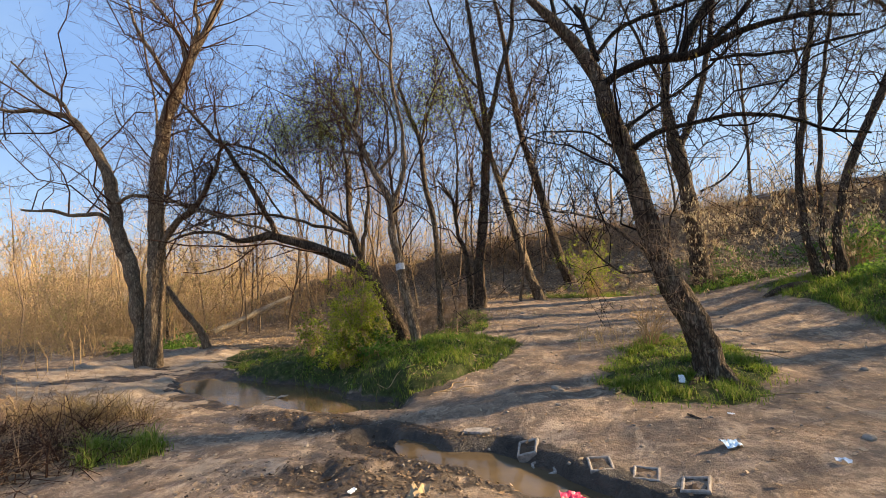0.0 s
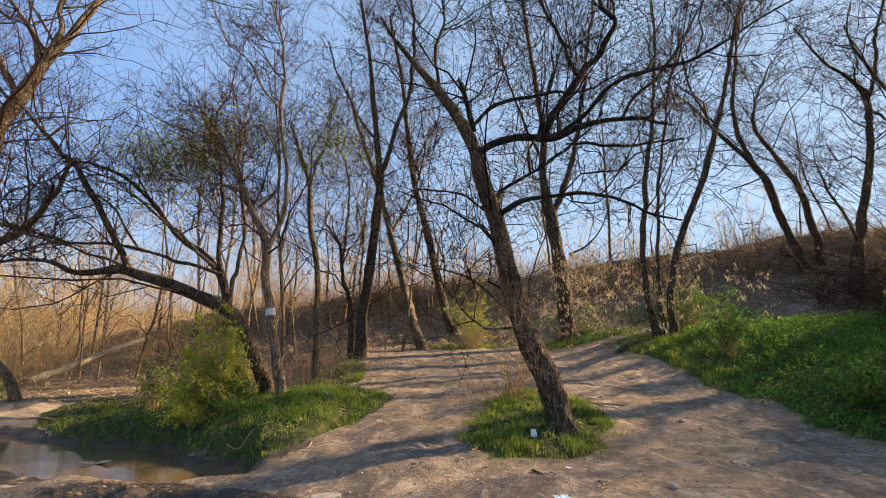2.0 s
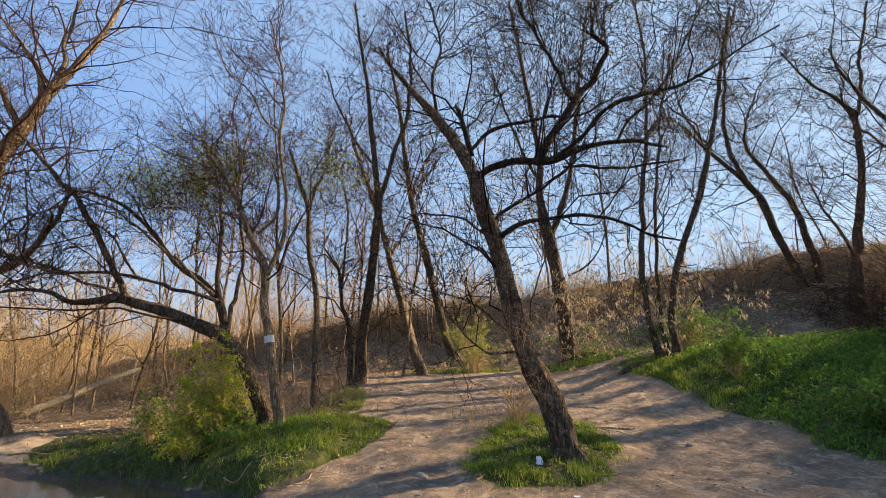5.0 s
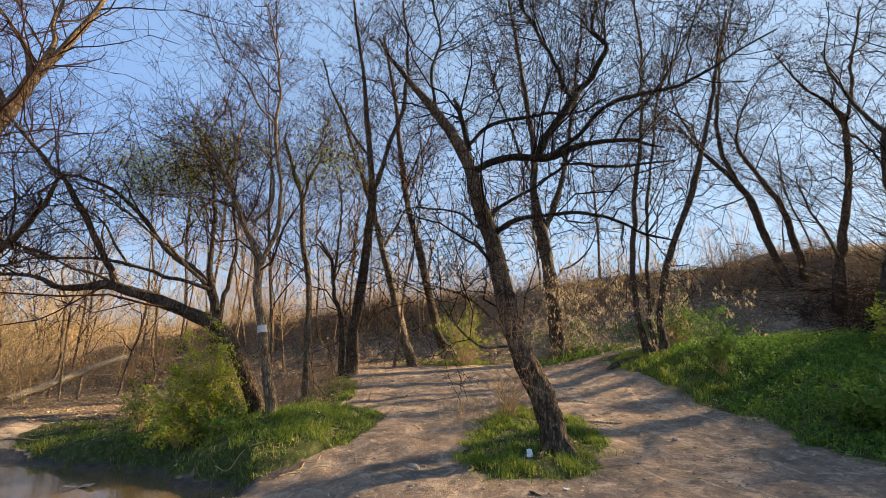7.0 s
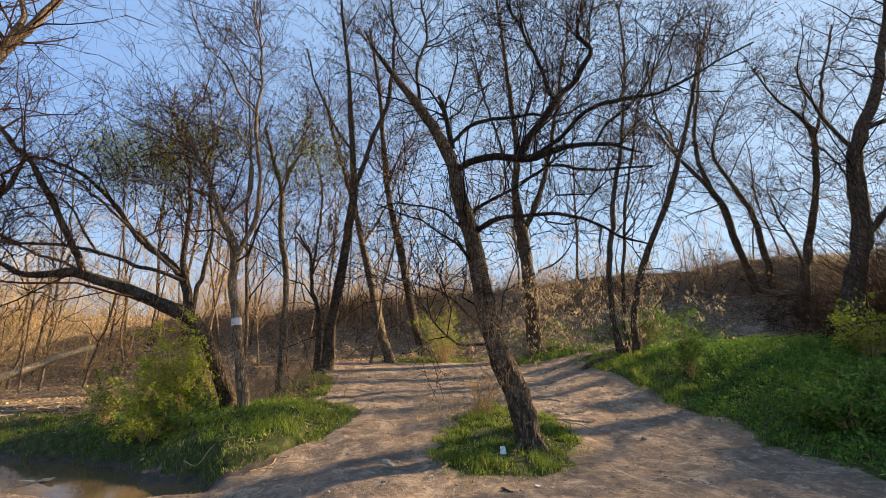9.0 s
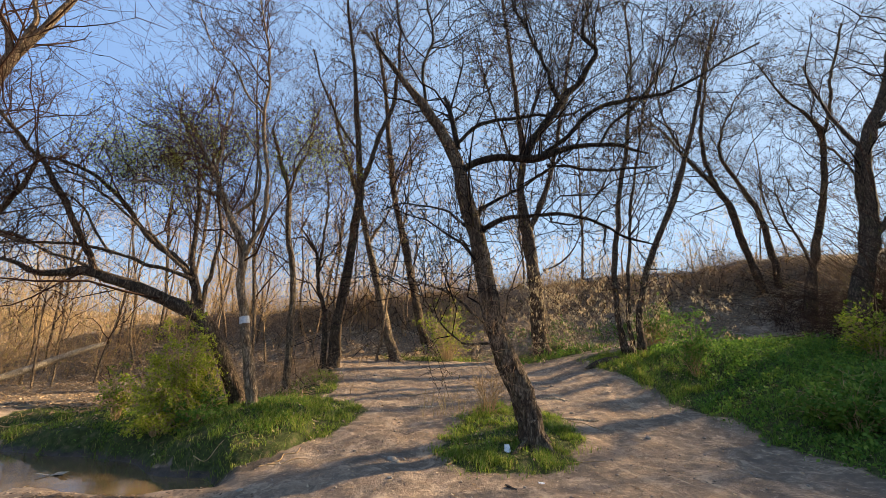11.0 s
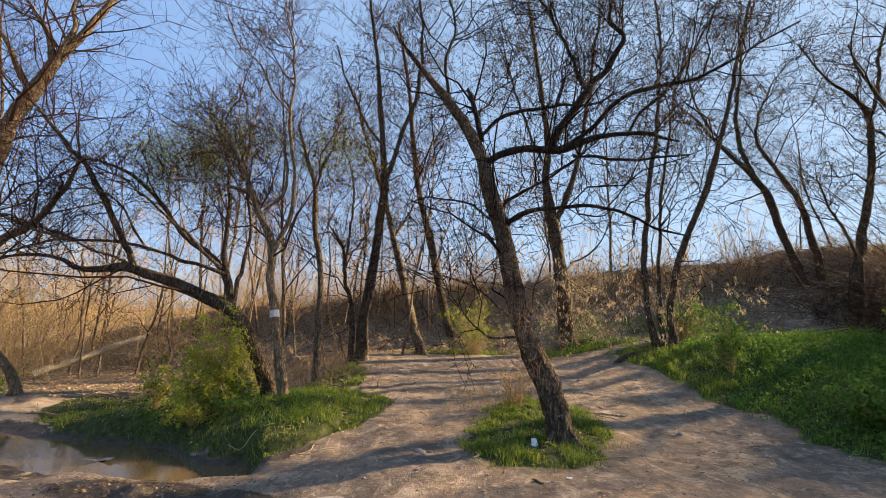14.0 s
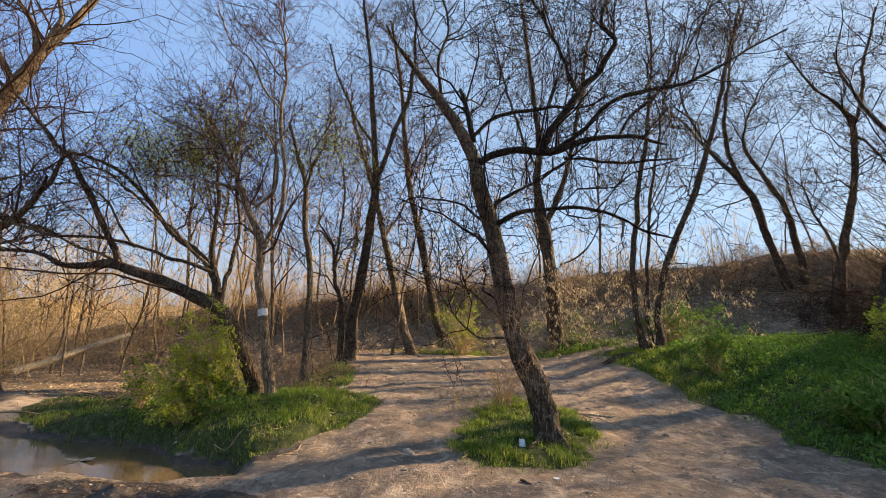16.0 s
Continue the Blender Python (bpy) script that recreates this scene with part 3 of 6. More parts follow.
            at = at + r.normal(size=at.shape) * 0.02
            tagged(surface("bud_cover", *flakes(r, at, 0.062 if base.y > 11 else 0.045, 0.5, 1.2), BUD, self.thing, "small brown hanging buds", smooth=False), kind="stuff")
        return self.thing

    def joined_lines(self, lines, rads, spans, rise, rise_r):
        """Upright shoots along the limbs: drawn once, and twigs may grow from them too."""
        tagged(surface("shoot_growth", *tubes(rise, rise_r, 4), self.twig, self.thing, "upright shoots along the limbs"), kind="stuff")
        s = np.linspace(0, rise.shape[1] - 1, lines.shape[1])
        at, f = np.minimum(s.astype(int), rise.shape[1] - 2), (s - np.minimum(s.astype(int), rise.shape[1] - 2))
        even = rise[:, at] * (1 - f)[:, None] + rise[:, at + 1] * f[:, None]
        even_r = rise_r[:, at] * (1 - f) + rise_r[:, at + 1] * f
        return np.concatenate([lines, even]), np.concatenate([rads, even_r]), spans + [0.25] * len(rise)


leaning_tree = Tree('leaning rough-barked tree with dark backlit spreading limbs on a grassy island', BARK_MOTTLED, TWIG, BARK_BACKLIT)
leaning_tree.limb((1.67, 6.80, 0.05, 0.205), (1.49, 6.80, 0.80, 0.173), (1.21, 6.80, 1.45, 0.161), (1.03, 6.80, 2.05, 0.148), (0.88, 6.80, 2.76, 0.143), (0.76, 6.80, 3.32, 0.137), (0.59, 6.80, 3.93, 0.123), (0.47, 6.80, 4.47, 0.112), (0.19, 6.80, 5.05, 0.089), (-0.15, 6.80, 5.50, 0.077), (-0.48, 6.80, 5.94, 0.056), (-0.87, 6.80, 6.43, 0.035), (-1.15, 6.80, 6.93, 0.022))
leaning_tree.limb((0.51, 6.80, 4.36, 0.066), (0.78, 6.73, 4.49, 0.062), (1.23, 6.66, 4.57, 0.061), (1.72, 6.59, 4.58, 0.065), (2.12, 6.52, 4.70, 0.052), (2.73, 6.45, 4.79, 0.036), (3.14, 6.38, 4.74, 0.028), (3.50, 6.31, 4.63, 0.016))
leaning_tree.limb((1.59, 6.80, 4.61, 0.062), (1.80, 6.86, 5.08, 0.072), (2.05, 6.92, 5.50, 0.069), (2.39, 6.98, 6.00, 0.062), (2.78, 7.04, 6.49, 0.054), (3.06, 7.09, 7.01, 0.041), (2.83, 7.15, 7.42, 0.033), (3.01, 7.21, 8.06, 0.029))
leaning_tree.limb((0.78, 6.80, 3.28, 0.044), (1.02, 6.72, 3.44, 0.044), (1.36, 6.63, 3.56, 0.036), (1.83, 6.55, 3.57, 0.031), (2.29, 6.46, 3.52, 0.027), (2.73, 6.38, 3.35, 0.023), (3.02, 6.29, 3.18, 0.019), (3.37, 6.21, 3.09, 0.011))
leaning_tree.limb((0.46, 6.80, 4.88, 0.034), (0.79, 6.86, 5.21, 0.034), (1.28, 6.92, 5.41, 0.030), (1.84, 6.98, 5.54, 0.026), (2.51, 7.05, 5.65, 0.018), (3.25, 7.11, 6.11, 0.013))
leaning_tree.limb((1.92, 6.81, 4.71, 0.038), (2.37, 6.71, 5.08, 0.033), (2.77, 6.61, 5.45, 0.033), (3.25, 6.51, 5.63, 0.037), (3.72, 6.41, 5.71, 0.028), (4.27, 6.31, 5.93, 0.024), (4.78, 6.21, 6.25, 0.016), (5.37, 6.11, 6.55, 0.012))
leaning_tree.limb((2.88, 6.81, 4.96, 0.025), (3.16, 6.85, 5.36, 0.026), (3.58, 6.89, 5.74, 0.026), (4.04, 6.93, 6.35, 0.022), (4.47, 6.97, 7.08, 0.018), (4.87, 7.01, 7.95, 0.014))
leaning_tree.limb((1.97, 6.81, 4.53, 0.021), (2.46, 6.74, 4.49, 0.025), (2.99, 6.67, 4.43, 0.020), (3.80, 6.61, 4.50, 0.016))
leaning_tree.limb((0.46, 6.80, 4.78, 0.050), (0.39, 6.97, 5.22, 0.046), (0.26, 7.13, 5.74, 0.040), (0.22, 7.30, 6.01, 0.023))
leaning_tree.limb((-0.10, 6.80, 5.46, 0.030), (-0.17, 7.00, 6.26, 0.027), (-0.05, 7.20, 7.22, 0.023), (-0.19, 7.40, 8.38, 0.020))
leaning_tree.limb((0.71, 6.80, 3.51, 0.032), (1.04, 6.90, 3.89, 0.029), (1.49, 7.00, 4.18, 0.025), (2.00, 7.11, 4.55, 0.022), (2.75, 7.21, 5.26, 0.013))
leaning_tree.limb((2.23, 6.81, 5.78, 0.039), (2.04, 7.11, 6.86, 0.032), (1.70, 7.40, 7.81, 0.024), (1.43, 7.70, 8.99, 0.021))
leaning_tree.limb((1.06, 6.80, 1.75, 0.023), (0.62, 6.58, 2.11, 0.019), (0.09, 6.35, 2.32, 0.015), (-0.40, 6.12, 2.43, 0.011), (-0.79, 5.90, 2.60, 0.007))
leaning_tree.limb((1.04, 6.80, 1.53, 0.019), (0.54, 6.55, 1.60, 0.015), (0.23, 6.30, 1.83, 0.011), (-0.07, 6.05, 2.28, 0.009), (-0.06, 5.80, 2.37, 0.007))
leaning_tree.limb((0.62, 6.80, 3.41, 0.020), (0.24, 6.67, 3.64, 0.016), (-0.30, 6.53, 3.67, 0.012), (-0.81, 6.40, 3.43, 0.008))
leaning_tree.limb((1.26, 6.80, 1.89, 0.015), (1.29, 6.54, 2.39, 0.011), (1.41, 6.27, 2.86, 0.009), (1.59, 6.00, 3.15, 0.007))
leaning_tree.limb((1.62, 6.76, 0.30, 0.06), (1.50, 6.60, 0.12, 0.06), (1.33, 6.42, 0.02, 0.04), (1.15, 6.30, -0.05, 0.02))
leaning_tree.limb((1.74, 6.72, 0.28, 0.06), (1.84, 6.58, 0.10, 0.06), (1.95, 6.46, 0.0, 0.03))
leaning_tree.limb((1.76, 6.84, 0.30, 0.06), (1.92, 6.88, 0.12, 0.05), (2.08, 6.94, 0.0, 0.03))
leaning_tree.grow(seed=1, first=260, second=2300, third=5200, buds=10000, low=0.30, longest=1.4, risers=60)
banded_tree = Tree('slim tree with a white painted band round its trunk', BARK_PALE, TWIG_BROWN)
banded_tree.limb((-3.16, 8.59, 0.28, 0.116), (-3.30, 8.59, 0.93, 0.094), (-3.46, 8.59, 1.84, 0.084), (-3.63, 8.59, 2.56, 0.081), (-3.69, 8.59, 3.25, 0.083), (-3.91, 8.59, 3.72, 0.067), (-4.18, 8.59, 4.20, 0.059), (-4.34, 8.59, 4.62, 0.055), (-4.62, 8.59, 5.11, 0.043), (-4.94, 8.59, 5.68, 0.035), (-5.36, 8.59, 6.26, 0.022))
banded_tree.limb((-3.63, 8.59, 3.14, 0.058), (-3.42, 8.64, 3.81, 0.050), (-3.35, 8.69, 4.44, 0.043), (-3.45, 8.74, 5.09, 0.039), (-3.63, 8.79, 5.83, 0.040), (-3.68, 8.84, 6.32, 0.036), (-3.66, 8.89, 7.12, 0.028), (-3.87, 8.94, 8.31, 0.024), (-4.22, 8.99, 9.55, 0.020))
banded_tree.limb((-4.17, 8.59, 4.38, 0.034), (-4.62, 8.51, 4.46, 0.029), (-5.17, 8.44, 4.52, 0.021), (-5.71, 8.36, 4.56, 0.017), (-6.09, 8.28, 4.45, 0.012))
banded_tree.limb((-3.89, 8.59, 3.99, 0.034), (-3.59, 8.63, 4.33, 0.034), (-3.56, 8.67, 4.87, 0.026), (-3.74, 8.71, 5.42, 0.022), (-4.07, 8.75, 5.82, 0.018), (-4.57, 8.79, 5.90, 0.013))
banded_tree.limb((-3.58, 8.59, 6.16, 0.026), (-3.98, 8.66, 6.69, 0.022), (-4.41, 8.74, 7.39, 0.018), (-5.05, 8.81, 8.10, 0.014), (-5.46, 8.89, 8.96, 0.014))
banded_tree.limb((-4.46, 8.59, 4.80, 0.030), (-4.43, 8.69, 5.36, 0.026), (-4.43, 8.79, 6.00, 0.022), (-4.46, 8.89, 6.95, 0.014))
banded_tree.grow(seed=2, first=110, second=810, third=3120, buds=548, low=0.45, longest=1.4)
arched_tree = Tree('old tree bent over into a low dark arch', BARK_DARK, TWIG_BROWN, BARK)
arched_tree.limb((-3.68, 9.19, 0.20, 0.160), (-3.95, 9.19, 0.87, 0.140), (-4.26, 9.19, 1.43, 0.138), (-4.64, 9.19, 1.91, 0.138), (-5.26, 9.19, 2.19, 0.125), (-5.90, 9.18, 2.44, 0.118), (-6.54, 9.18, 2.65, 0.102), (-7.12, 9.18, 2.79, 0.090), (-8.02, 9.18, 2.72, 0.060), (-8.6, 9.18, 2.95, 0.040), (-9.5, 9.2, 3.0, 0.03), (-10.6, 9.2, 2.7, 0.016))
arched_tree.limb((-4.61, 9.19, 1.86, 0.086), (-4.93, 9.26, 2.58, 0.078), (-5.28, 9.34, 3.04, 0.065), (-5.83, 9.41, 3.35, 0.060), (-6.30, 9.48, 3.77, 0.051), (-6.83, 9.56, 4.39, 0.047), (-7.54, 9.63, 4.97, 0.043), (-8.43, 9.70, 5.39, 0.032), (-9.36, 9.78, 5.51, 0.022))
arched_tree.limb((-6.86, 9.18, 2.72, 0.063), (-7.32, 9.11, 3.59, 0.064), (-7.79, 9.04, 4.34, 0.059), (-8.16, 8.96, 4.96, 0.055), (-8.55, 8.89, 5.44, 0.050), (-9.05, 8.82, 6.00, 0.040), (-9.54, 8.75, 6.48, 0.030), (-10.52, 8.67, 7.17, 0.020))
arched_tree.limb((-4.86, 9.19, 2.66, 0.044), (-5.39, 9.03, 2.89, 0.038), (-6.34, 8.86, 3.10, 0.033), (-7.26, 8.70, 3.27, 0.028), (-8.27, 8.54, 3.20, 0.023), (-9.27, 8.38, 2.79, 0.018))
arched_tree.limb((-4.72, 9.19, 2.24, 0.058), (-5.06, 9.39, 3.37, 0.050), (-5.23, 9.59, 4.61, 0.042), (-5.59, 9.79, 5.81, 0.033), (-6.27, 9.98, 7.10, 0.023))
arched_tree.limb((-5.01, 9.19, 2.83, 0.039), (-5.64, 9.11, 3.42, 0.034), (-6.71, 9.03, 4.25, 0.025), (-7.63, 8.96, 4.84, 0.020), (-8.28, 8.88, 4.66, 0.015))
arched_tree.limb((-4.63, 9.19, 2.00, 0.048), (-4.66, 9.49, 3.02, 0.040), (-4.78, 9.79, 4.14, 0.037), (-5.17, 10.09, 5.37, 0.028), (-5.26, 10.39, 6.72, 0.018))
arched_tree.limb((-6.63, 9.18, 3.15, 0.025), (-7.41, 8.98, 4.21, 0.020), (-8.13, 8.78, 4.37, 0.014), (-9.07, 8.58, 4.02, 0.014))
arched_tree.limb((-7.00, 9.18, 2.83, 0.029), (-7.97, 9.31, 3.13, 0.025), (-9.34, 9.44, 3.69, 0.020), (-10.88, 9.57, 4.14, 0.016))
arched_tree.grow(seed=3, first=170, second=1170, third=4192, buds=548, low=0.35, longest=1.7)
forked_tree = Tree('tall dark forked tree on the trail edge', BARK_DARK, TWIG_BROWN)
forked_tree.limb((-2.72, 13.49, 0.60, 0.199), (-2.67, 13.49, 1.99, 0.152), (-2.49, 13.49, 3.40, 0.140), (-2.37, 13.49, 4.87, 0.136), (-2.25, 13.49, 6.21, 0.123), (-2.39, 13.49, 7.59, 0.102), (-2.53, 13.49, 8.81, 0.087), (-2.70, 13.49, 10.50, 0.065), (-2.99, 13.49, 12.26, 0.050), (-3.26, 13.49, 14.11, 0.034))
forked_tree.limb((-2.30, 13.49, 6.11, 0.092), (-2.01, 13.61, 7.15, 0.086), (-1.74, 13.74, 8.23, 0.080), (-1.36, 13.86, 9.91, 0.066), (-1.27, 13.98, 12.01, 0.051), (-1.46, 14.10, 14.24, 0.035))
forked_tree.limb((-3.05, 13.49, 0.58, 0.107), (-3.02, 13.39, 1.80, 0.079), (-3.28, 13.29, 3.17, 0.058), (-3.39, 13.19, 4.04, 0.044), (-3.83, 13.09, 4.72, 0.022))
forked_tree.limb((-2.44, 13.49, 7.69, 0.047), (-2.95, 13.16, 8.31, 0.039), (-3.48, 12.82, 9.42, 0.031), (-3.90, 12.49, 10.60, 0.023))
forked_tree.limb((-3.39, 13.49, 3.55, 0.044), (-3.34, 13.76, 4.91, 0.038), (-3.40, 14.02, 6.36, 0.032), (-3.95, 14.29, 8.11, 0.025))
forked_tree.grow(seed=4, first=120, second=1053, third=4563, buds=11000, low=0.35, longest=1.9)
slanting_tree = Tree('slanting grey tree at the foot of the embankment', BARK, TWIG_BROWN)
slanting_tree.limb((-0.92, 15.00, 0.74, 0.206), (-1.24, 15.00, 1.71, 0.152), (-1.63, 15.00, 3.15, 0.131), (-2.03, 14.99, 4.64, 0.116), (-2.34, 14.99, 5.77, 0.101), (-2.70, 14.99, 6.93, 0.077), (-3.32, 14.99, 8.68, 0.052), (-3.88, 14.99, 10.51, 0.036))
slanting_tree.limb((-2.08, 14.99, 4.84, 0.058), (-1.60, 15.16, 5.74, 0.043), (-1.15, 15.33, 6.89, 0.035), (-0.81, 15.50, 8.78, 0.027))
slanting_tree.grow(seed=5, first=70, second=450, third=1657, buds=5000, low=0.45, longest=1.8)
straight_tree = Tree('straight bare tree rising from the embankment slope', BARK_DARK, TWIG_BROWN)
straight_tree.limb((0.10, 17.00, 1.09, 0.180), (-0.46, 17.00, 3.29, 0.148), (-0.90, 17.00, 5.21, 0.142), (-1.29, 17.00, 6.73, 0.125), (-1.57, 17.00, 8.19, 0.117), (-1.83, 17.00, 10.21, 0.100), (-2.09, 16.99, 12.31, 0.071), (-2.63, 16.99, 15.07, 0.052))
straight_tree.limb((-1.47, 17.00, 7.70, 0.048), (-1.23, 17.15, 8.76, 0.040), (-0.56, 17.30, 10.14, 0.030))
straight_tree.grow(seed=6, first=80, second=468, third=1755, buds=5000, low=0.50, longest=1.9)
twin_tree = Tree('stout tree with two upright stems beyond the fork', BARK_DARK, TWIG_BROWN)
twin_tree.limb((4.16, 15.61, 1.39, 0.299), (4.04, 15.61, 2.90, 0.252), (3.86, 15.61, 4.76, 0.226), (3.65, 15.61, 5.93, 0.206), (3.49, 15.61, 7.25, 0.144), (3.59, 15.61, 8.74, 0.114), (3.40, 15.61, 10.64, 0.092), (3.12, 15.61, 13.12, 0.069), (2.78, 15.61, 16.01, 0.044))
twin_tree.limb((3.77, 15.61, 5.61, 0.134), (4.24, 15.73, 6.65, 0.120), (4.72, 15.85, 7.84, 0.098), (5.01, 15.96, 9.43, 0.084), (5.41, 16.08, 11.22, 0.069), (5.91, 16.20, 14.18, 0.054), (6.48, 16.32, 17.07, 0.037))
twin_tree.limb((3.54, 15.61, 7.82, 0.057), (2.86, 15.44, 9.10, 0.049), (2.28, 15.27, 10.88, 0.041), (1.69, 15.10, 13.20, 0.025))
twin_tree.limb((4.33, 15.61, 4.14, 0.039), (4.90, 15.45, 4.45, 0.031), (5.48, 15.28, 5.17, 0.023), (5.98, 15.12, 6.62, 0.015))
twin_tree.grow(seed=7, first=130, second=1215, third=5528, buds=11000, low=0.35, longest=2.0)
clump_tree = Tree('clump of slim stems springing from a lit grassy mound', BARK_DARK, TWIG_BROWN)
clump_tree.limb((6.57, 13.02, 1.15, 0.151), (6.55, 13.02, 2.46, 0.091), (6.87, 13.02, 3.83, 0.093), (7.39, 13.02, 5.09, 0.094), (7.84, 13.02, 6.02, 0.088), (8.27, 13.02, 7.16, 0.082), (8.52, 13.02, 7.94, 0.075), (8.88, 13.02, 9.14, 0.061), (9.32, 13.02, 10.80, 0.055), (9.94, 13.03, 12.98, 0.040))
clump_tree.limb((6.07, 13.02, 1.16, 0.124), (5.88, 13.05, 2.27, 0.084), (5.84, 13.09, 3.81, 0.086), (5.99, 13.13, 5.07, 0.081), (6.24, 13.17, 6.58, 0.075), (6.51, 13.20, 7.76, 0.069), (6.75, 13.24, 9.40, 0.055), (6.93, 13.28, 11.54, 0.040), (6.88, 13.32, 13.81, 0.033))
clump_tree.limb((6.27, 13.02, 1.17, 0.082), (6.26, 13.14, 2.96, 0.057), (6.55, 13.26, 5.12, 0.052), (6.83, 13.38, 7.06, 0.046), (7.42, 13.50, 9.57, 0.040), (8.04, 13.62, 11.61, 0.033))
clump_tree.limb((8.51, 13.02, 7.84, 0.045), (7.88, 12.82, 8.50, 0.038), (7.47, 12.62, 9.36, 0.030), (7.19, 12.42, 10.72, 0.023))
clump_tree.grow(seed=8, first=110, second=1170, third=4816, buds=8000, low=0.40, longest=1.8)
split_tree = Tree('two-stemmed tree leaning out of the embankment', BARK_DARK)
split_tree.limb((14.00, 17.04, 2.70, 0.191), (13.59, 17.04, 4.46, 0.146), (13.03, 17.03, 6.28, 0.135), (12.76, 17.03, 7.47, 0.129), (12.08, 17.03, 8.37, 0.102), (11.14, 17.03, 9.39, 0.066), (10.15, 17.03, 10.68, 0.045), (9.19, 17.02, 11.38, 0.030))
split_tree.limb((12.78, 17.03, 7.42, 0.093), (12.28, 17.10, 8.50, 0.095), (11.99, 17.16, 9.47, 0.089), (11.94, 17.23, 10.53, 0.083), (12.33, 17.30, 12.44, 0.069), (12.66, 17.37, 14.44, 0.047), (13.65, 17.44, 17.14, 0.032))
split_tree.limb((14.67, 17.04, 3.16, 0.151), (14.36, 17.11, 5.53, 0.127), (14.16, 17.18, 7.20, 0.115), (13.61, 17.25, 8.26, 0.095), (13.08, 17.32, 9.27, 0.082), (12.82, 17.39, 9.99, 0.068), (13.10, 17.46, 11.08, 0.046), (14.05, 17.54, 12.92, 0.031))
split_tree.limb((12.77, 17.03, 7.59, 0.029), (11.79, 16.83, 7.18, 0.028), (10.95, 16.63, 6.85, 0.021))
split_tree.grow(seed=9, first=110, second=1093, third=4342, buds=7500, low=0.45, longest=2.0)
upright_tree = Tree('upright dark tree above the green bank', BARK_DARK)
upright_tree.limb((13.64, 15.04, 1.85, 0.238), (14.04, 15.04, 3.99, 0.165), (14.63, 15.04, 6.05, 0.119), (15.05, 15.04, 7.56, 0.109), (15.28, 15.04, 9.11, 0.098), (15.27, 15.04, 10.06, 0.092), (14.76, 15.04, 10.74, 0.060), (13.95, 15.04, 11.42, 0.040), (13.08, 15.03, 12.78, 0.027))
upright_tree.limb((15.28, 15.04, 9.67, 0.066), (15.89, 15.17, 11.04, 0.060), (16.50, 15.31, 12.85, 0.055), (17.46, 15.45, 15.28, 0.036))
upright_tree.limb((14.09, 15.04, 4.19, 0.055), (13.77, 14.90, 5.17, 0.049), (13.19, 14.77, 6.14, 0.037), (12.73, 14.63, 7.33, 0.025))
upright_tree.limb((15.40, 15.04, 9.34, 0.046), (16.28, 15.34, 9.05, 0.040), (17.28, 15.65, 8.08, 0.033))
upright_tree.grow(seed=10, first=105, second=1107, third=4320, buds=8500, low=0.40, longest=2.0)
thick_tree = Tree('thick dark tree beside the green bank', BARK_DARK)
thick_tree.limb((12.12, 11.90, 1.88, 0.306), (12.63, 11.88, 3.50, 0.239), (13.06, 11.85, 4.86, 0.230), (13.25, 11.84, 7.01, 0.209), (13.59, 11.82, 8.24, 0.184), (14.20, 11.79, 9.33, 0.149), (14.88, 11.75, 11.38, 0.108), (15.49, 11.72, 13.79, 0.072))
thick_tree.limb((13.10, 11.85, 4.86, 0.112), (13.69, 11.62, 5.60, 0.097), (14.65, 11.36, 6.34, 0.069), (15.87, 11.10, 7.71, 0.049))
thick_tree.limb((13.28, 11.84, 7.66, 0.073), (13.05, 12.05, 8.33, 0.060), (12.67, 12.27, 9.33, 0.046), (12.42, 12.49, 10.91, 0.032))
thick_tree.limb((13.86, 11.81, 8.44, 0.088), (14.57, 11.47, 8.77, 0.072), (15.55, 11.12, 10.15, 0.051))
thick_tree.grow(seed=11, first=110, second=560, third=1800, buds=5500, low=0.35, longest=2.0)
creek_tree = Tree('pair of tall sunlit trunks joined at the base beside the puddle', BARK_PALE, TWIG_BROWN)
creek_tree.limb((-10.45, 9.02, -0.36, 0.207), (-10.46, 9.02, 0.88, 0.188), (-10.43, 9.03, 2.50, 0.183), (-10.44, 9.02, 4.23, 0.178), (-10.30, 9.06, 5.80, 0.166), (-9.96, 9.15, 6.92, 0.145), (-9.60, 9.21, 7.80, 0.110), (-9.05, 9.25, 8.60, 0.080), (-8.6, 9.3, 9.6, 0.060), (-8.1, 9.4, 11.2, 0.034))
creek_tree.limb((-10.73, 8.95, -0.35, 0.152), (-10.85, 8.93, 0.75, 0.153), (-11.01, 8.89, 1.78, 0.168), (-11.36, 8.81, 2.83, 0.170), (-11.68, 8.74, 4.28, 0.150), (-12.03, 8.65, 5.14, 0.130), (-12.69, 8.49, 6.18, 0.094), (-13.40, 8.31, 6.45, 0.065), (-14.68, 7.98, 6.58, 0.044), (-16.05, 7.62, 7.03, 0.022))
creek_tree.limb((-10.34, 9.05, 2.49, 0.084), (-9.86, 9.05, 3.21, 0.084), (-9.27, 9.08, 3.69, 0.076), (-8.79, 9.08, 4.31, 0.055), (-8.31, 9.08, 5.29, 0.034))
creek_tree.limb((-11.47, 8.75, 3.13, 0.071), (-12.01, 8.77, 3.55, 0.058), (-13.08, 8.66, 3.69, 0.051), (-14.47, 8.46, 3.92, 0.030))
creek_tree.limb((-9.99, 9.14, 6.84, 0.073), (-10.59, 9.12, 7.81, 0.059), (-11.34, 9.06, 8.89, 0.045), (-11.89, 9.05, 10.34, 0.031))
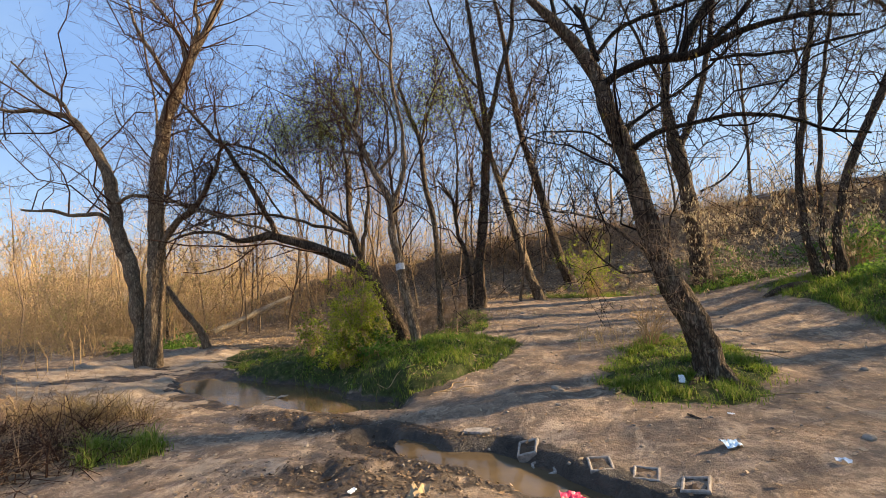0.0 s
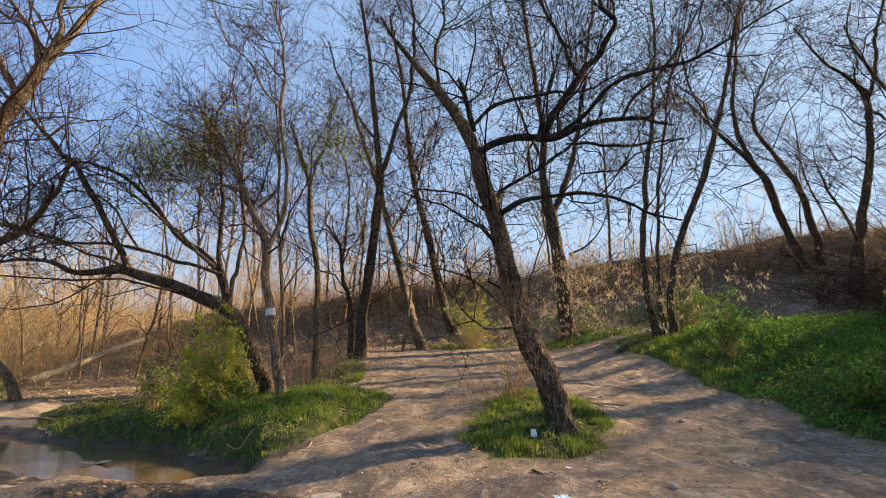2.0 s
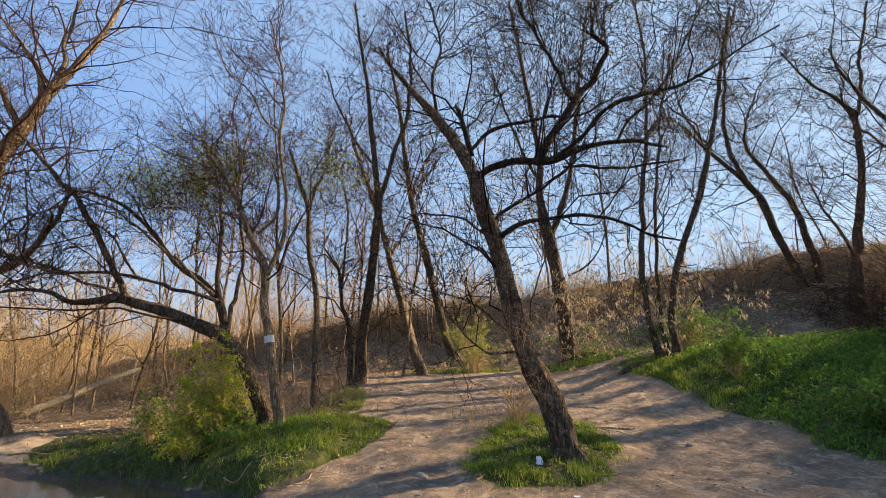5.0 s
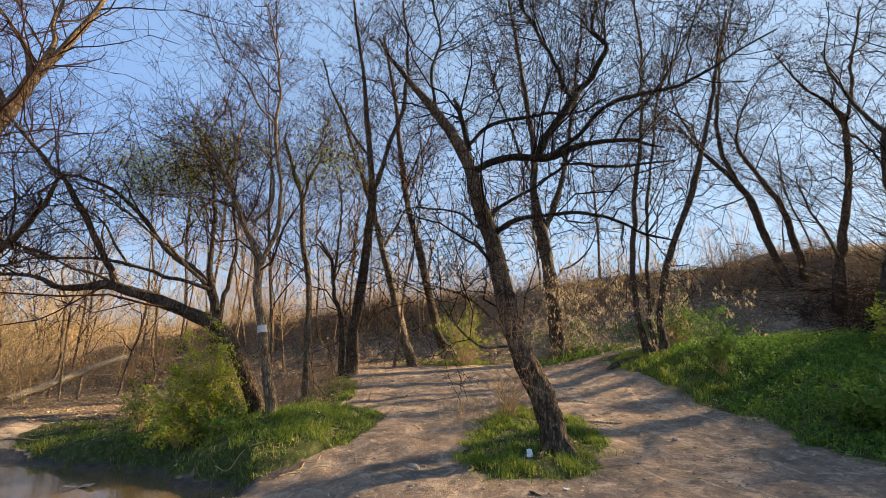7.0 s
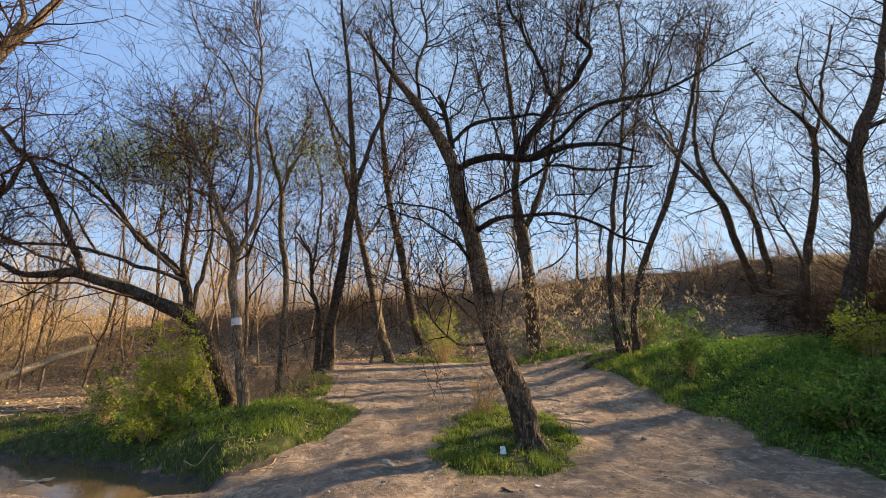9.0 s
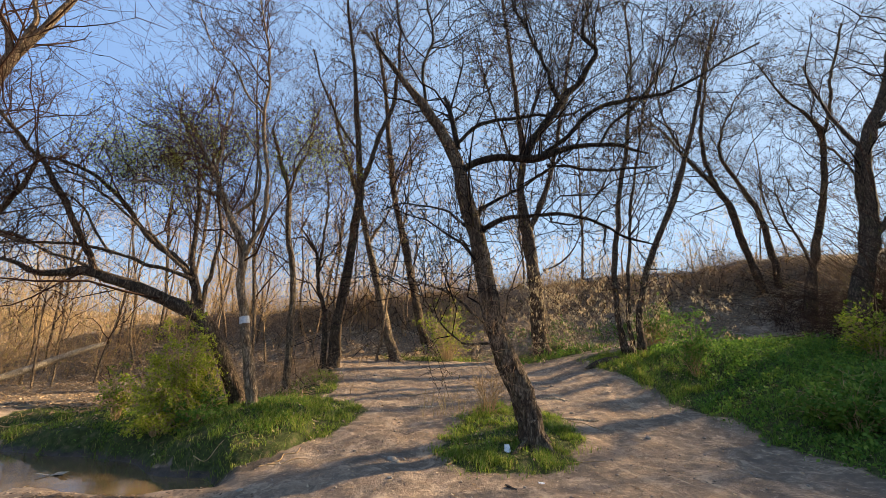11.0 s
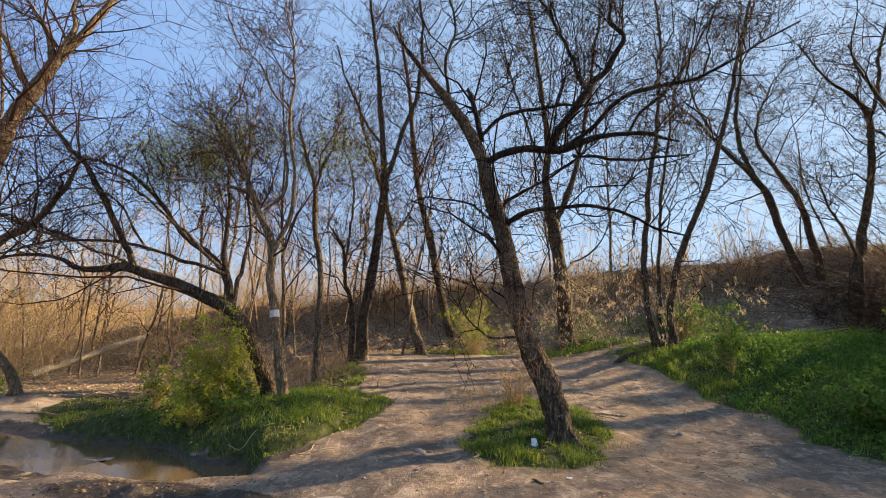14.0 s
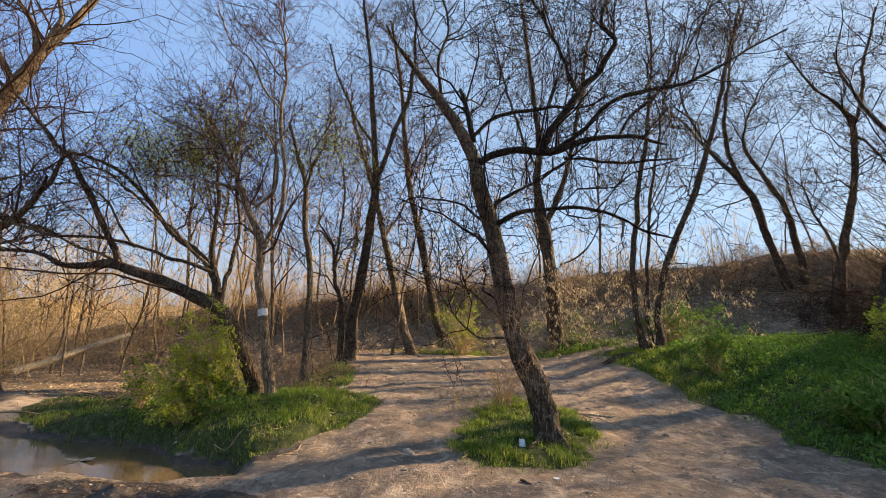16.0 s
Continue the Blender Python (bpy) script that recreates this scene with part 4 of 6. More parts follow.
creek_tree.limb((-11.49, 8.74, 3.88, 0.050), (-10.63, 8.73, 4.03, 0.042), (-9.44, 8.81, 3.65, 0.034), (-8.15, 8.91, 3.29, 0.027))
creek_tree.limb((-12.62, 8.44, 6.15, 0.050), (-12.95, 8.21, 6.73, 0.043), (-13.39, 7.96, 7.08, 0.035), (-13.83, 7.70, 7.65, 0.021))
creek_tree.limb((-9.68, 9.18, 7.55, 0.075), (-9.78, 9.1, 8.25, 0.062), (-10.25, 9.0, 8.95, 0.045), (-10.9, 8.9, 9.8, 0.02))
creek_tree.limb((-9.60, 9.2, 7.75, 0.070), (-9.22, 9.1, 8.55, 0.060), (-9.25, 9.0, 9.3, 0.045), (-9.0, 9.0, 10.6, 0.02))
creek_tree.grow(seed=12, first=170, second=1080, third=4095, buds=328, low=0.35, longest=2.2)
roadside_tree = Tree('slim upright tree among the undergrowth', BARK, TWIG_BROWN)
roadside_tree.limb((-3.42, 11.49, 0.48, 0.102), (-3.49, 11.49, 1.89, 0.080), (-3.54, 11.49, 3.09, 0.076), (-3.78, 11.49, 4.33, 0.071), (-3.86, 11.49, 5.46, 0.065), (-4.16, 11.49, 6.29, 0.053), (-4.52, 11.49, 7.31, 0.034))
roadside_tree.limb((-3.85, 11.49, 5.38, 0.039), (-3.71, 11.59, 6.17, 0.033), (-3.48, 11.69, 6.92, 0.027), (-3.36, 11.79, 8.23, 0.021))
roadside_tree.grow(seed=13, first=60, second=378, third=1462, buds=218, low=0.45, longest=1.4)




BAND_PAINT = plain_material("worn_white_paint", (0.62, 0.63, 0.64), 0.8, 0.35, 22.0)


def painted_band(tree, low, high):
    """Paint on the bark: the trunk's own rings, a little proud."""
    z = tree.middles[:, 2] + tree.thing.location.z
    first, last = np.searchsorted(z, low), np.searchsorted(z, high) + 1
    rings, middles = tree.rings[first:last], tree.middles[first:last, None]
    k, sides, _ = rings.shape
    verts = middles + (rings - middles) * 1.05
    i = (np.arange(k - 1)[:, None] * sides + np.arange(sides)).ravel()
    j = (np.arange(k - 1)[:, None] * sides + (np.arange(sides) + 1) % sides).ravel()
    surface("painted_band", verts.reshape(-1, 3), np.stack([i, j, j + sides, i + sides], 1), BAND_PAINT, tree.thing, "white painted band")


painted_band(banded_tree, 1.77, 1.87)


def tangle(tree, middle, size, count, seed):
    """A knot of looping vines caught in a crown."""
    r = np.random.default_rng(seed)
    at = np.array(middle) - np.array(tree.thing.location) + r.normal(size=(count, 3)) * np.array(size) * 0.5
    way = unit(r.normal(size=(count, 3)))
    across = unit(np.cross(way, r.normal(size=(count, 3))))
    s = np.linspace(0, 1, 8)
    swing = (0.3 + 0.9 * r.random(count))[:, None, None]
    paths = at[:, None] + swing * (way[:, None] * (s - 0.5)[:, None] + across[:, None] * (np.sin(s * 3.0) * 0.5)[:, None]) + r.normal(size=(count, 8, 3)) * 0.02
    radii = np.repeat((0.0025 + 0.005 * r.random(count)**2)[:, None], 8, 1)
    tagged(surface("vine_knot", *tubes(paths, radii, 3), TWIG_BROWN, tree.thing, "dark knot of looping vines"), kind="stuff")


def dome(tree, middle, reach, tall, count, leaves, seed, green, soft):
    """A rounded cap of arching shoots that droop at its rim, with small olive leaves thickest about one place."""
    r = np.random.default_rng(seed)
    home = np.array(middle) - np.array(tree.thing.location) + r.normal(size=(count, 3)) * np.array([0.28, 0.28, 0.22]) * reach
    turn, out = r.uniform(0, 6.28, count), reach * r.uniform(0.25, 1.0, count)
    s = np.linspace(0, 1, 8)
    top = tall * r.uniform(0.3, 1.1, count) * (1.15 - 0.5 * out / reach)
    flat = np.stack([np.cos(turn), np.sin(turn)], 1) * out[:, None]
    paths = np.repeat(home[:, None], 8, 1)
    paths[..., :2] += flat[:, None] * (s**0.9)[:, None]
    paths[..., 2] += top[:, None] * np.sin(s * r.uniform(1.7, 2.9, count)[:, None])
    paths[:, 1:] += r.normal(size=(count, 7, 3)) * 0.035
    radii = r.uniform(0.004, 0.010, count)[:, None] * (1 - 0.7 * s)
    one, one_r = sprout(r, paths, radii, count * 7, 0.9, 0.2, 0.7, 0.0, 4, 0.15, 0.6, 0.0032, 0.4)
    two, two_r = sprout(r, one, one_r, count * 12, 0.35, 0.1, 0.7, 0.0, 2, 0.1, 0.6, 0.0028, 0.4)
    tagged(surface("vine_cap", *joined([tubes(paths, radii, 4), tubes(one, one_r, 3), tubes(two, two_r, 3)]), TWIG_BROWN, tree.thing, "rounded cap of arching fine vines"), kind="stuff")
    ends = np.concatenate([two[:, -1], one[:, -1], one[:, 2]])
    away = np.linalg.norm(ends - (np.array(green) - np.array(tree.thing.location)), axis=1)
    near = np.exp(-(away / soft)**2) + 1e-6
    spots = ends[r.choice(len(ends), leaves, p=near / near.sum())] + r.normal(size=(leaves, 3)) * 0.16
    tagged(surface("foliage", *flakes(r, spots, 0.034), LEAF_OLIVE, tree.thing, "small olive spring leaves", smooth=False), kind="stuff")


dome(arched_tree, (-6.2, 9.8, 4.8), 1.7, 1.35, 46, 15000, 41, (-6.5, 9.8, 5.6), 1.05)
dome(banded_tree, (-4.4, 8.8, 5.0), 1.5, 1.1, 28, 3000, 42, (-4.8, 8.9, 5.9), 0.8)
dome(roadside_tree, (-3.4, 11.5, 6.0), 1.7, 1.1, 40, 4500, 43, (-3.4, 11.5, 6.5), 1.0)
tangle(banded_tree, (-4.45, 8.8, 5.75), (1.1, 0.9, 0.6), 80, 31)
tangle(arched_tree, (-5.6, 9.3, 5.5), (2.0, 1.3, 1.1), 110, 32)
tangle(roadside_tree, (-3.3, 11.5, 6.7), (1.5, 1.0, 0.7), 90, 33)
tangle(banded_tree, (-4.15, 8.7, 4.3), (0.25, 0.3, 0.7), 50, 34)


# ---- slim trees behind, on and beyond the embankment ----
def slim_tree(seed, tall, lean, bark, twig, label, branches=22, group="slim saplings in the wood"):
    r = np.random.default_rng(seed)
    tree = Tree(label, bark, twig)
    z = np.linspace(0, tall, 7)
    bow = np.cumsum(r.normal(size=(7, 2)) * 0.09, axis=0) + np.outer(z / tall, (lean, lean * 0.5))
    tree.limb(*[(400 + bow[i, 0], 400 + bow[i, 1], z[i], 0.016 * tall**0.5 * (1 - 0.8 * i / 6) + 0.006) for i in range(7)])
    if seed % 2:
        tree.limb(*[(400 + bow[2, 0] + 0.16 * i, 400 + bow[2, 1] + 0.1 * i, z[2] + tall * 0.13 * i, 0.025 - 0.005 * i) for i in range(4)])
    tree.grow(seed, branches, branches * 6, branches * 11, 0, 0.25, tall * 0.22, "sapling", group)
    return tree.thing


SAPLINGS = [slim_tree(101, 7.5, 0.5, BARK_PALE, TWIG_PALE, "slim pale sapling standing on leaf litter"),
            slim_tree(102, 6.0, -0.4, BARK_PALE, TWIG_PALE, "slim pale sapling standing on leaf litter"),
            slim_tree(103, 8.5, 0.9, BARK, TWIG_BROWN, "slim dark sapling standing on leaf litter"),
            slim_tree(104, 5.0, 0.2, BARK_PALE, TWIG_BROWN, "low slim sapling standing on leaf litter"),
            slim_tree(105, 9.5, -0.6, BARK, TWIG_BROWN, "tall slim tree standing on the embankment", 34),
            slim_tree(106, 7.0, 1.6, BARK_PALE, TWIG_PALE, "leaning pale sapling standing on leaf litter")]


def plant_saplings():
    r = np.random.default_rng(61)
    spots = []
    areas = ((-11.5, -7.5, 13.5, 20.5, 14), (-7.5, -1.5, 13.2, 19.5, 14), (-1.0, 6.5, 17.3, 21.5, 6), (6.5, 19.0, 17.6, 21.5, 4), (-19.0, -11.5, 12.5, 20.0, 14))
    for x0, x1, y0, y1, count in areas:
        made = 0
        while made < count:
            x, y = r.uniform(x0, x1), r.uniform(y0, y1)
            if all((x - a)**2 + (y - b)**2 > 0.35 for a, b in spots):
                spots.append((x, y))
                made += 1
    for n, (x, y) in enumerate(spots):
        z = float(height(x, y)) - 0.03
        size = r.uniform(0.75, 1.2)
        m = pose(x, y, z, r.uniform(-5, 5), r.uniform(-5, 5), r.uniform(0, 360)) @ Matrix.Diagonal((size, size, size, 1))
        kind = SAPLINGS[(n * 5 + n // 4) % 6]
        if n < 6:
            SAPLINGS[n].matrix_basis = m
        else:
            copy_thing(kind, m)


plant_saplings()


def wood(name, label, seed, count, area, tall, twigs, thick, material, leaves=0, size=0.1, leaf=None):
    """Many thin stems with their twigs, past counting."""
    r = np.random.default_rng(seed)
    x, y = r.uniform(area[0], area[1], count), r.uniform(area[2], area[3], count)
    z = height(x, y, False)
    tops = r.uniform(tall[0], tall[1], count)
    s = np.linspace(0, 1, 5)
    lean = r.normal(size=(count, 2)) * 0.16
    paths = np.stack([x[:, None] + lean[:, :1] * tops[:, None] * s**1.5, y[:, None] + lean[:, 1:] * tops[:, None] * s**1.5, z[:, None] - 0.1 + tops[:, None] * s], -1)
    paths[:, 1:] += r.normal(size=(count, 4, 3)) * 0.07
    radii = (thick * tops**0.6)[:, None] * (1 - 0.8 * s)
    one, one_r = sprout(r, paths, radii, count * twigs, tall[1] * 0.32, 0.4, 0.6, 0.3, 4, 0.12, 0.55, thick * 0.5, 0.3)
    two, two_r = sprout(r, one, one_r, count * twigs * 2, tall[1] * 0.17, 0.2, 0.6, 0.15, 3, 0.1, 0.6, thick * 0.4, 0.3)
    ob = tagged(surface(name, *joined([tubes(paths, radii, 4), tubes(one, one_r, 3), tubes(two, two_r, 3)]), material), label, "woodland", kind="stuff")
    if leaves:
        at = np.concatenate([two[:, -1], two[:, 1], one[:, 2]])
        at = at[r.integers(0, len(at), leaves)] + r.normal(size=(leaves, 3)) * size
        tagged(surface("dry_leaves", *flakes(r, at, size, 0.8, 0.4), leaf, smooth=False), "dry golden leaves and seed heads in the thicket", "leaves", kind="stuff")
    return ob


BRAMBLE = plain_material("bramble", (0.37, 0.255, 0.165), 0.85, 0.5)
GOLD_LEAF = leaf_material("golden_dry_leaf", (0.46, 0.30, 0.14), (0.60, 0.44, 0.22), (0.40, 0.30, 0.12), (0.30, 0.32, 0.10), through=0.4)
wood("thicket", "golden sunlit thicket of thin bare stems", 71, 180, (-34, -9, 16, 32), (1.5, 4.5), 7, 0.009, TWIG_PALE, 12000, 0.05, GOLD_LEAF)
wood("thicket", "bare twigs rising along the crest", 72, 110, (-12, 22, 20.4, 27), (0.6, 2.6), 6, 0.0045, BRAMBLE)
wood("woodland", "distant bare woodland in low sun", 73, 160, (-75, 30, 34, 60), (4, 9), 9, 0.020, TWIG_PALE, 11000, 0.16, GOLD_LEAF)
wood("woodland", "bare woodland beside the creek", 74, 190, (-46, -16, 0, 22), (3, 7), 9, 0.014, BRAMBLE, 9000, 0.08, GOLD_LEAF)
wood("thicket", "dense golden bushes of dry stems beside the creek", 75, 170, (-25, -11.8, 3.5, 14.5), (0.9, 3.6), 7, 0.008, TWIG_PALE, 13000, 0.055, GOLD_LEAF)
wood("thicket", "dense golden bushes of dry stems under the trees", 76, 110, (-22, -14.8, 13, 19), (0.6, 2.4), 7, 0.008, BRAMBLE, 8000, 0.06, GOLD_LEAF)


# ---- undergrowth of the embankment and the wood ----
LEAF_DULL = leaf_material("dull_leaf", (0.05, 0.06, 0.018), (0.10, 0.085, 0.04), (0.14, 0.15, 0.04), through=0.3)

def brush(name, label, seed, count, area, tall, material, keep, thick=0.004, droop=0.5, leaves=0, leaf=None, size=0.06):
    r = np.random.default_rng(seed)
    x, y = r.uniform(area[0], area[1], count * 3), r.uniform(area[2], area[3], count * 3)
    ok = r.random(count * 3) < keep(x, y)
    x, y = x[ok][:count], y[ok][:count]
    n = len(x)
    z = height(x, y)
    length = r.uniform(tall[0], tall[1], n)
    way = r.normal(size=(n, 3)) * 0.45 + np.array([0, 0, 1])
    fall = r.normal(size=(n, 3)) * 0.5 + np.array([0, 0, -droop])
    s = np.linspace(0, 1, 4)
    paths = np.stack([x, y, z - 0.03], -1)[:, None] + length[:, None, None] * (unit(way)[:, None] * s[:, None] + fall[:, None] * (s**2)[:, None])
    ground = height(paths[..., 0], paths[..., 1], False)
    paths[:, 1:, 2] = np.maximum(paths[:, 1:, 2], ground[:, 1:] + 0.02)
    radii = (thick * r.uniform(0.6, 1.6, n))[:, None] * (1 - 0.6 * s)
    forks, forks_r = sprout(r, paths, radii, n * 2, tall[1] * 0.4, 0.08, 0.6, 0.0, 3, 0.2, 0.7, thick * 0.6, 0.4)
    ob = tagged(surface(name, *joined([tubes(paths, radii, 3), tubes(forks, forks_r, 3)]), material), label, "undergrowth", kind="stuff")
    if leaves:
        at = np.concatenate([forks[:, -1], forks[:, 1], paths[:, 3]])
        at = at[r.integers(0, len(at), leaves)] + r.normal(size=(leaves, 3)) * 0.03
        tagged(surface("dead_leaves", *flakes(r, at, size, 0.42, 4.0), leaf, smooth=False), "dry tan leaves hanging on the undergrowth", "leaves", kind="stuff")
    return ob


def slope(x, y):
    return step(14.8, 16.2, y + 0.5 * rough(x, y, 2.0, 81))


def scarp(x, y):
    """Brush is thick along the broken upper edge, thin on the bare slope below."""
    return slope(x, y) * (0.10 + 0.9 * step(18.2, 19.4, y + 0.3 * np.clip(x - 8, 0, 12) + 0.6 * rough(x, y, 1.6, 82)))


def crest_band(x, y):
    return np.exp(-((y - 19.3 + 0.3 * np.clip(x - 8, 0, 9)) / 0.8)**2)


brush("brush", "dense golden dry brush filling the wood", 89, 2000, (-29, -9.0, 9.6, 19), (0.8, 3.0), TWIG_PALE, lambda x, y: np.maximum(step(12.0, 13.5, -x) * step(9.7, 10.6, y + 0.3 * rough(x, y, 1.5, 88)), step(15.5, 16.5, y - 0.2 * (x + 9))), 0.008, 0.25, 17000, GOLD_LEAF, 0.07)
brush("thicket", "far golden thicket beyond the wood", 85, 1600, (-60, 2, 23, 46), (2.2, 5.5), TWIG_PALE, lambda x, y: np.where(x > -12, step(24, 26, y), 1.0), 0.018, 0.15, 26000, GOLD_LEAF, 0.14)
# Scrub on the unseen rise, added to break up the shadow it casts.
brush("brush", "bare dark scrub added on the unseen rise to dapple its shadow", 90, 1000, (12.8, 20, -7, 11.0), (0.8, 3.2), TWIG, lambda x, y: step(14.2, 15.6, x), 0.016, 0.2, 3000, LEAF_GREEN, 0.10)
brush("thicket", "dense dark thicket on the high side of the slope", 94, 1900, (12.6, 18.5, 8.0, 15.2), (1.4, 4.8), TWIG_BROWN, lambda x, y: step(12.8, 14.6, x - 0.25 * (y - 11) + 0.5 * rough(x, y, 1.2, 83)) * (1 - step(14.0, 15.2, y)), 0.012, 0.2, 9000, LEAF_DULL, 0.075)
brush("brambles", "tangled dark brambles on the embankment", 81, 900, (-11, 17, 14.8, 21.0), (0.5, 1.7), TWIG, scarp, 0.008)
brush("brambles", "tangled pale dry brambles on the embankment", 87, 1300, (-11, 17, 14.8, 21.6), (0.4, 1.3), BRAMBLE, scarp, 0.007, 0.5, 7000, LITTER, 0.075)
brush("brush", "dark brush under the upright trees", 88, 650, (11.0, 16.5, 12.0, 17.0), (0.4, 2.0), TWIG_BROWN, lambda x, y: 1 - step(0.4, 1.0, blob(x, y, 13.7, 14.8, 1.9, 1.6)), 0.008)
brush("brambles", "pale bare stems standing on the embankment", 93, 800, (-12, 9, 14.9, 22.5), (0.6, 2.3), TWIG_PALE, scarp, 0.010, 0.15)
brush("vines", "dry vines with hanging tan leaves along the embankment top", 82, 1700, (-6, 18, 15.0, 21.4), (0.4, 1.2), BRAMBLE, crest_band, 0.005, 0.35, 9000, leaf_material("tan_leaf", (0.20, 0.13, 0.075), (0.36, 0.26, 0.15), (0.22, 0.17, 0.07), through=0.3), 0.085)
brush("brush", "dry brush under the trees beside the bank", 83, 1300, (-8, -1.4, 9.8, 15.0), (0.25, 0.9), BRAMBLE, lambda x, y: litter_cover(x, y) + 0.4 * grass_cover(x, y), 0.006)
brush("brush", "grey dry brush and weeds at the creek side", 84, 1300, (-9.5, -5.2, 1.5, 6.0), (0.2, 0.7), BRAMBLE, lambda x, y: step(5.4, 6.6, -x + 0.5 * rough(x, y, 1.0, 85)) * (1 - step(5.0, 5.9, y)), 0.0045)
brush("debris", "pile of dark dead twigs and litter beside the creek", 92, 1100, (-9.4, -4.9, 1.8, 5.2), (0.15, 0.55), TWIG_BROWN, lambda x, y: 1 - step(0.5, 1.0, blob(x, y, -7.2, 3.5, 2.4, 1.4, 12)), 0.006, 0.7)
brush("brush", "low dry brush on the wood's floor", 86, 1000, (-22, -7.5, 11.5, 19), (0.15, 0.7), TWIG_PALE, lambda x, y: litter_cover(x, y) * (1 - 0.9 * (near_line(x, y, ((-13.2, 11.5), (-12.0, 17.0))) < 0.9)))


def litter(seed, count, area, keep, size, material, name, label):
    r = np.random.default_rng(seed)
    x, y = r.uniform(area[0], area[1], count * 2), r.uniform(area[2], area[3], count * 2)
    ok = r.random(count * 2) < keep(x, y)
    x, y = x[ok][:count], y[ok][:count]
    n = len(x)
    turn, s = r.uniform(0, 6.28, n), size * r.uniform(0.5, 1.3, n)
    ux, uy = np.cos(turn) * s, np.sin(turn) * s
    px = np.stack([x - ux, x + uy * 0.5, x + ux, x - uy * 0.5], 1)
    py = np.stack([y - uy, y - ux * 0.5, y + uy, y + ux * 0.5], 1)
    pz = height(px, py)
    flat = np.ptp(pz, axis=1) < s * 1.2
    n, px, py, pz, s = int(flat.sum()), px[flat], py[flat], pz[flat], s[flat]
    pz = pz + 0.008 + r.random((n, 4)) * s[:, None] * 0.6
    return tagged(surface(name, np.stack([px, py, pz], -1), np.arange(4 * n).reshape(-1, 4), material, smooth=False), label, "leaf litter", kind="stuff")


litter(91, 26000, (-12, 18, 14.3, 21), slope, 0.055, LITTER, "leaf_litter", "dead brown leaves covering the embankment")
litter(92, 9000, (-18, -1.5, 9.5, 17), litter_cover, 0.05, LITTER, "leaf_litter", "dead leaves on the wood's floor")
litter(94, 3200, (-5.0, -0.8, 3.0, 5.9), lambda x, y: wetness(x, y, height(x, y)), 0.022, MULCH, "leaf_litter", "sodden leaves and scraps in the mud")
litter(95, 350, (-4.8, -1.0, 3.1, 5.9), lambda x, y: wetness(x, y, height(x, y)), 0.016, LITTER, "leaf_litter", "pale dead leaves and chips in the mud")
litter(96, 3500, (-9.8, -4.6, 1.8, 5.4), lambda x, y: 1 - step(0.55, 1.05, blob(x, y, -7.2, 3.5, 2.5, 1.5, 12)), 0.035, MULCH, "leaf_litter", "dark dead leaves under the twig pile")
litter(93, 3000, (-7, 7, 3, 13.5), lambda x, y: 0.4 + 0.6 * grass_cover(x, y), 0.028, LITTER, "leaf_litter", "scattered dead leaves on the dirt")


# ---- grass and weeds ----
def grass(seed, count, area, keep, tall, material, name, label, wide=0.0034):
    r = np.random.default_rng(seed)
    x, y = r.uniform(area[0], area[1], count * 4), r.uniform(area[2], area[3], count * 4)
    clump = 0.45 + 0.75 * rough(x, y, 0.2, seed, 3)
    ok = r.random(count * 4) < keep(x, y) * np.clip(clump, 0.08, 1)
    x, y, clump = x[ok][:count], y[ok][:count], clump[ok][:count]
    n = len(x)
    z = height(x, y) - 0.01
    size = (tall[0] + (tall[1] - tall[0]) * r.random(n)**1.5) * (0.4 + 0.95 * np.clip(clump, 0, 1))
    turn = r.uniform(0, 6.28, n)
    bend = np.stack([np.cos(turn), np.sin(turn)], 1) * (r.uniform(0.2, 1.5, n) * size)[:, None]
    side = np.stack([-np.sin(turn), np.cos(turn)], 1) * wide * r.uniform(0.7, 1.6, n)[:, None]
    foot = np.stack([x, y], 1)
    up = (size * 0.9)[:, None]
    a = np.concatenate([foot - side, z[:, None]], 1)
    b = np.concatenate([foot + side, z[:, None]], 1)
    c = np.concatenate([foot + bend * 0.3 + side * 0.8, z[:, None] + up * 0.6], 1)
    d = np.concatenate([foot + bend * 0.3 - side * 0.8, z[:, None] + up * 0.6], 1)
    e = np.concatenate([foot + bend, z[:, None] + up * (1 - 0.25 * r.random(n)[:, None])], 1)
    verts = np.stack([a, b, c, d, e], 1).reshape(-1, 3)
    faces = (np.arange(n)[:, None, None] * 5 + np.array([[0, 1, 2], [0, 2, 3], [3, 2, 4]])).reshape(-1, 3)
    return tagged(surface(name, verts, faces, material), label, "grass", kind="stuff")


def one_of(which):
    return lambda x, y: grass_cover(x, y) * which(x, y)


grass(201, 27000, (-0.3, 3.0, 5.0, 10.0), lambda x, y: (1 - step(0.7, 1.12, island(x, y))) * (np.hypot(x - 1.17, y - 6.36) > 0.17) * np.clip(0.75 + 0.7 * rough(x, y, 0.5, 64), 0.1, 1), (0.04, 0.15), GRASS, "grass", "bright green grass on the island round the tree", 0.0042)
grass(202, 34000, (-8.4, -1.4, 6.2, 11.2), one_of(lambda x, y: (1 - step(0.94, 1.04, bank(x, y))) * np.clip(0.55 + 0.9 * rough(x, y, 0.5, 65), 0.06, 1)), (0.03, 0.13), GRASS, "grass", "green grass on the bank beside the puddle", 0.004)
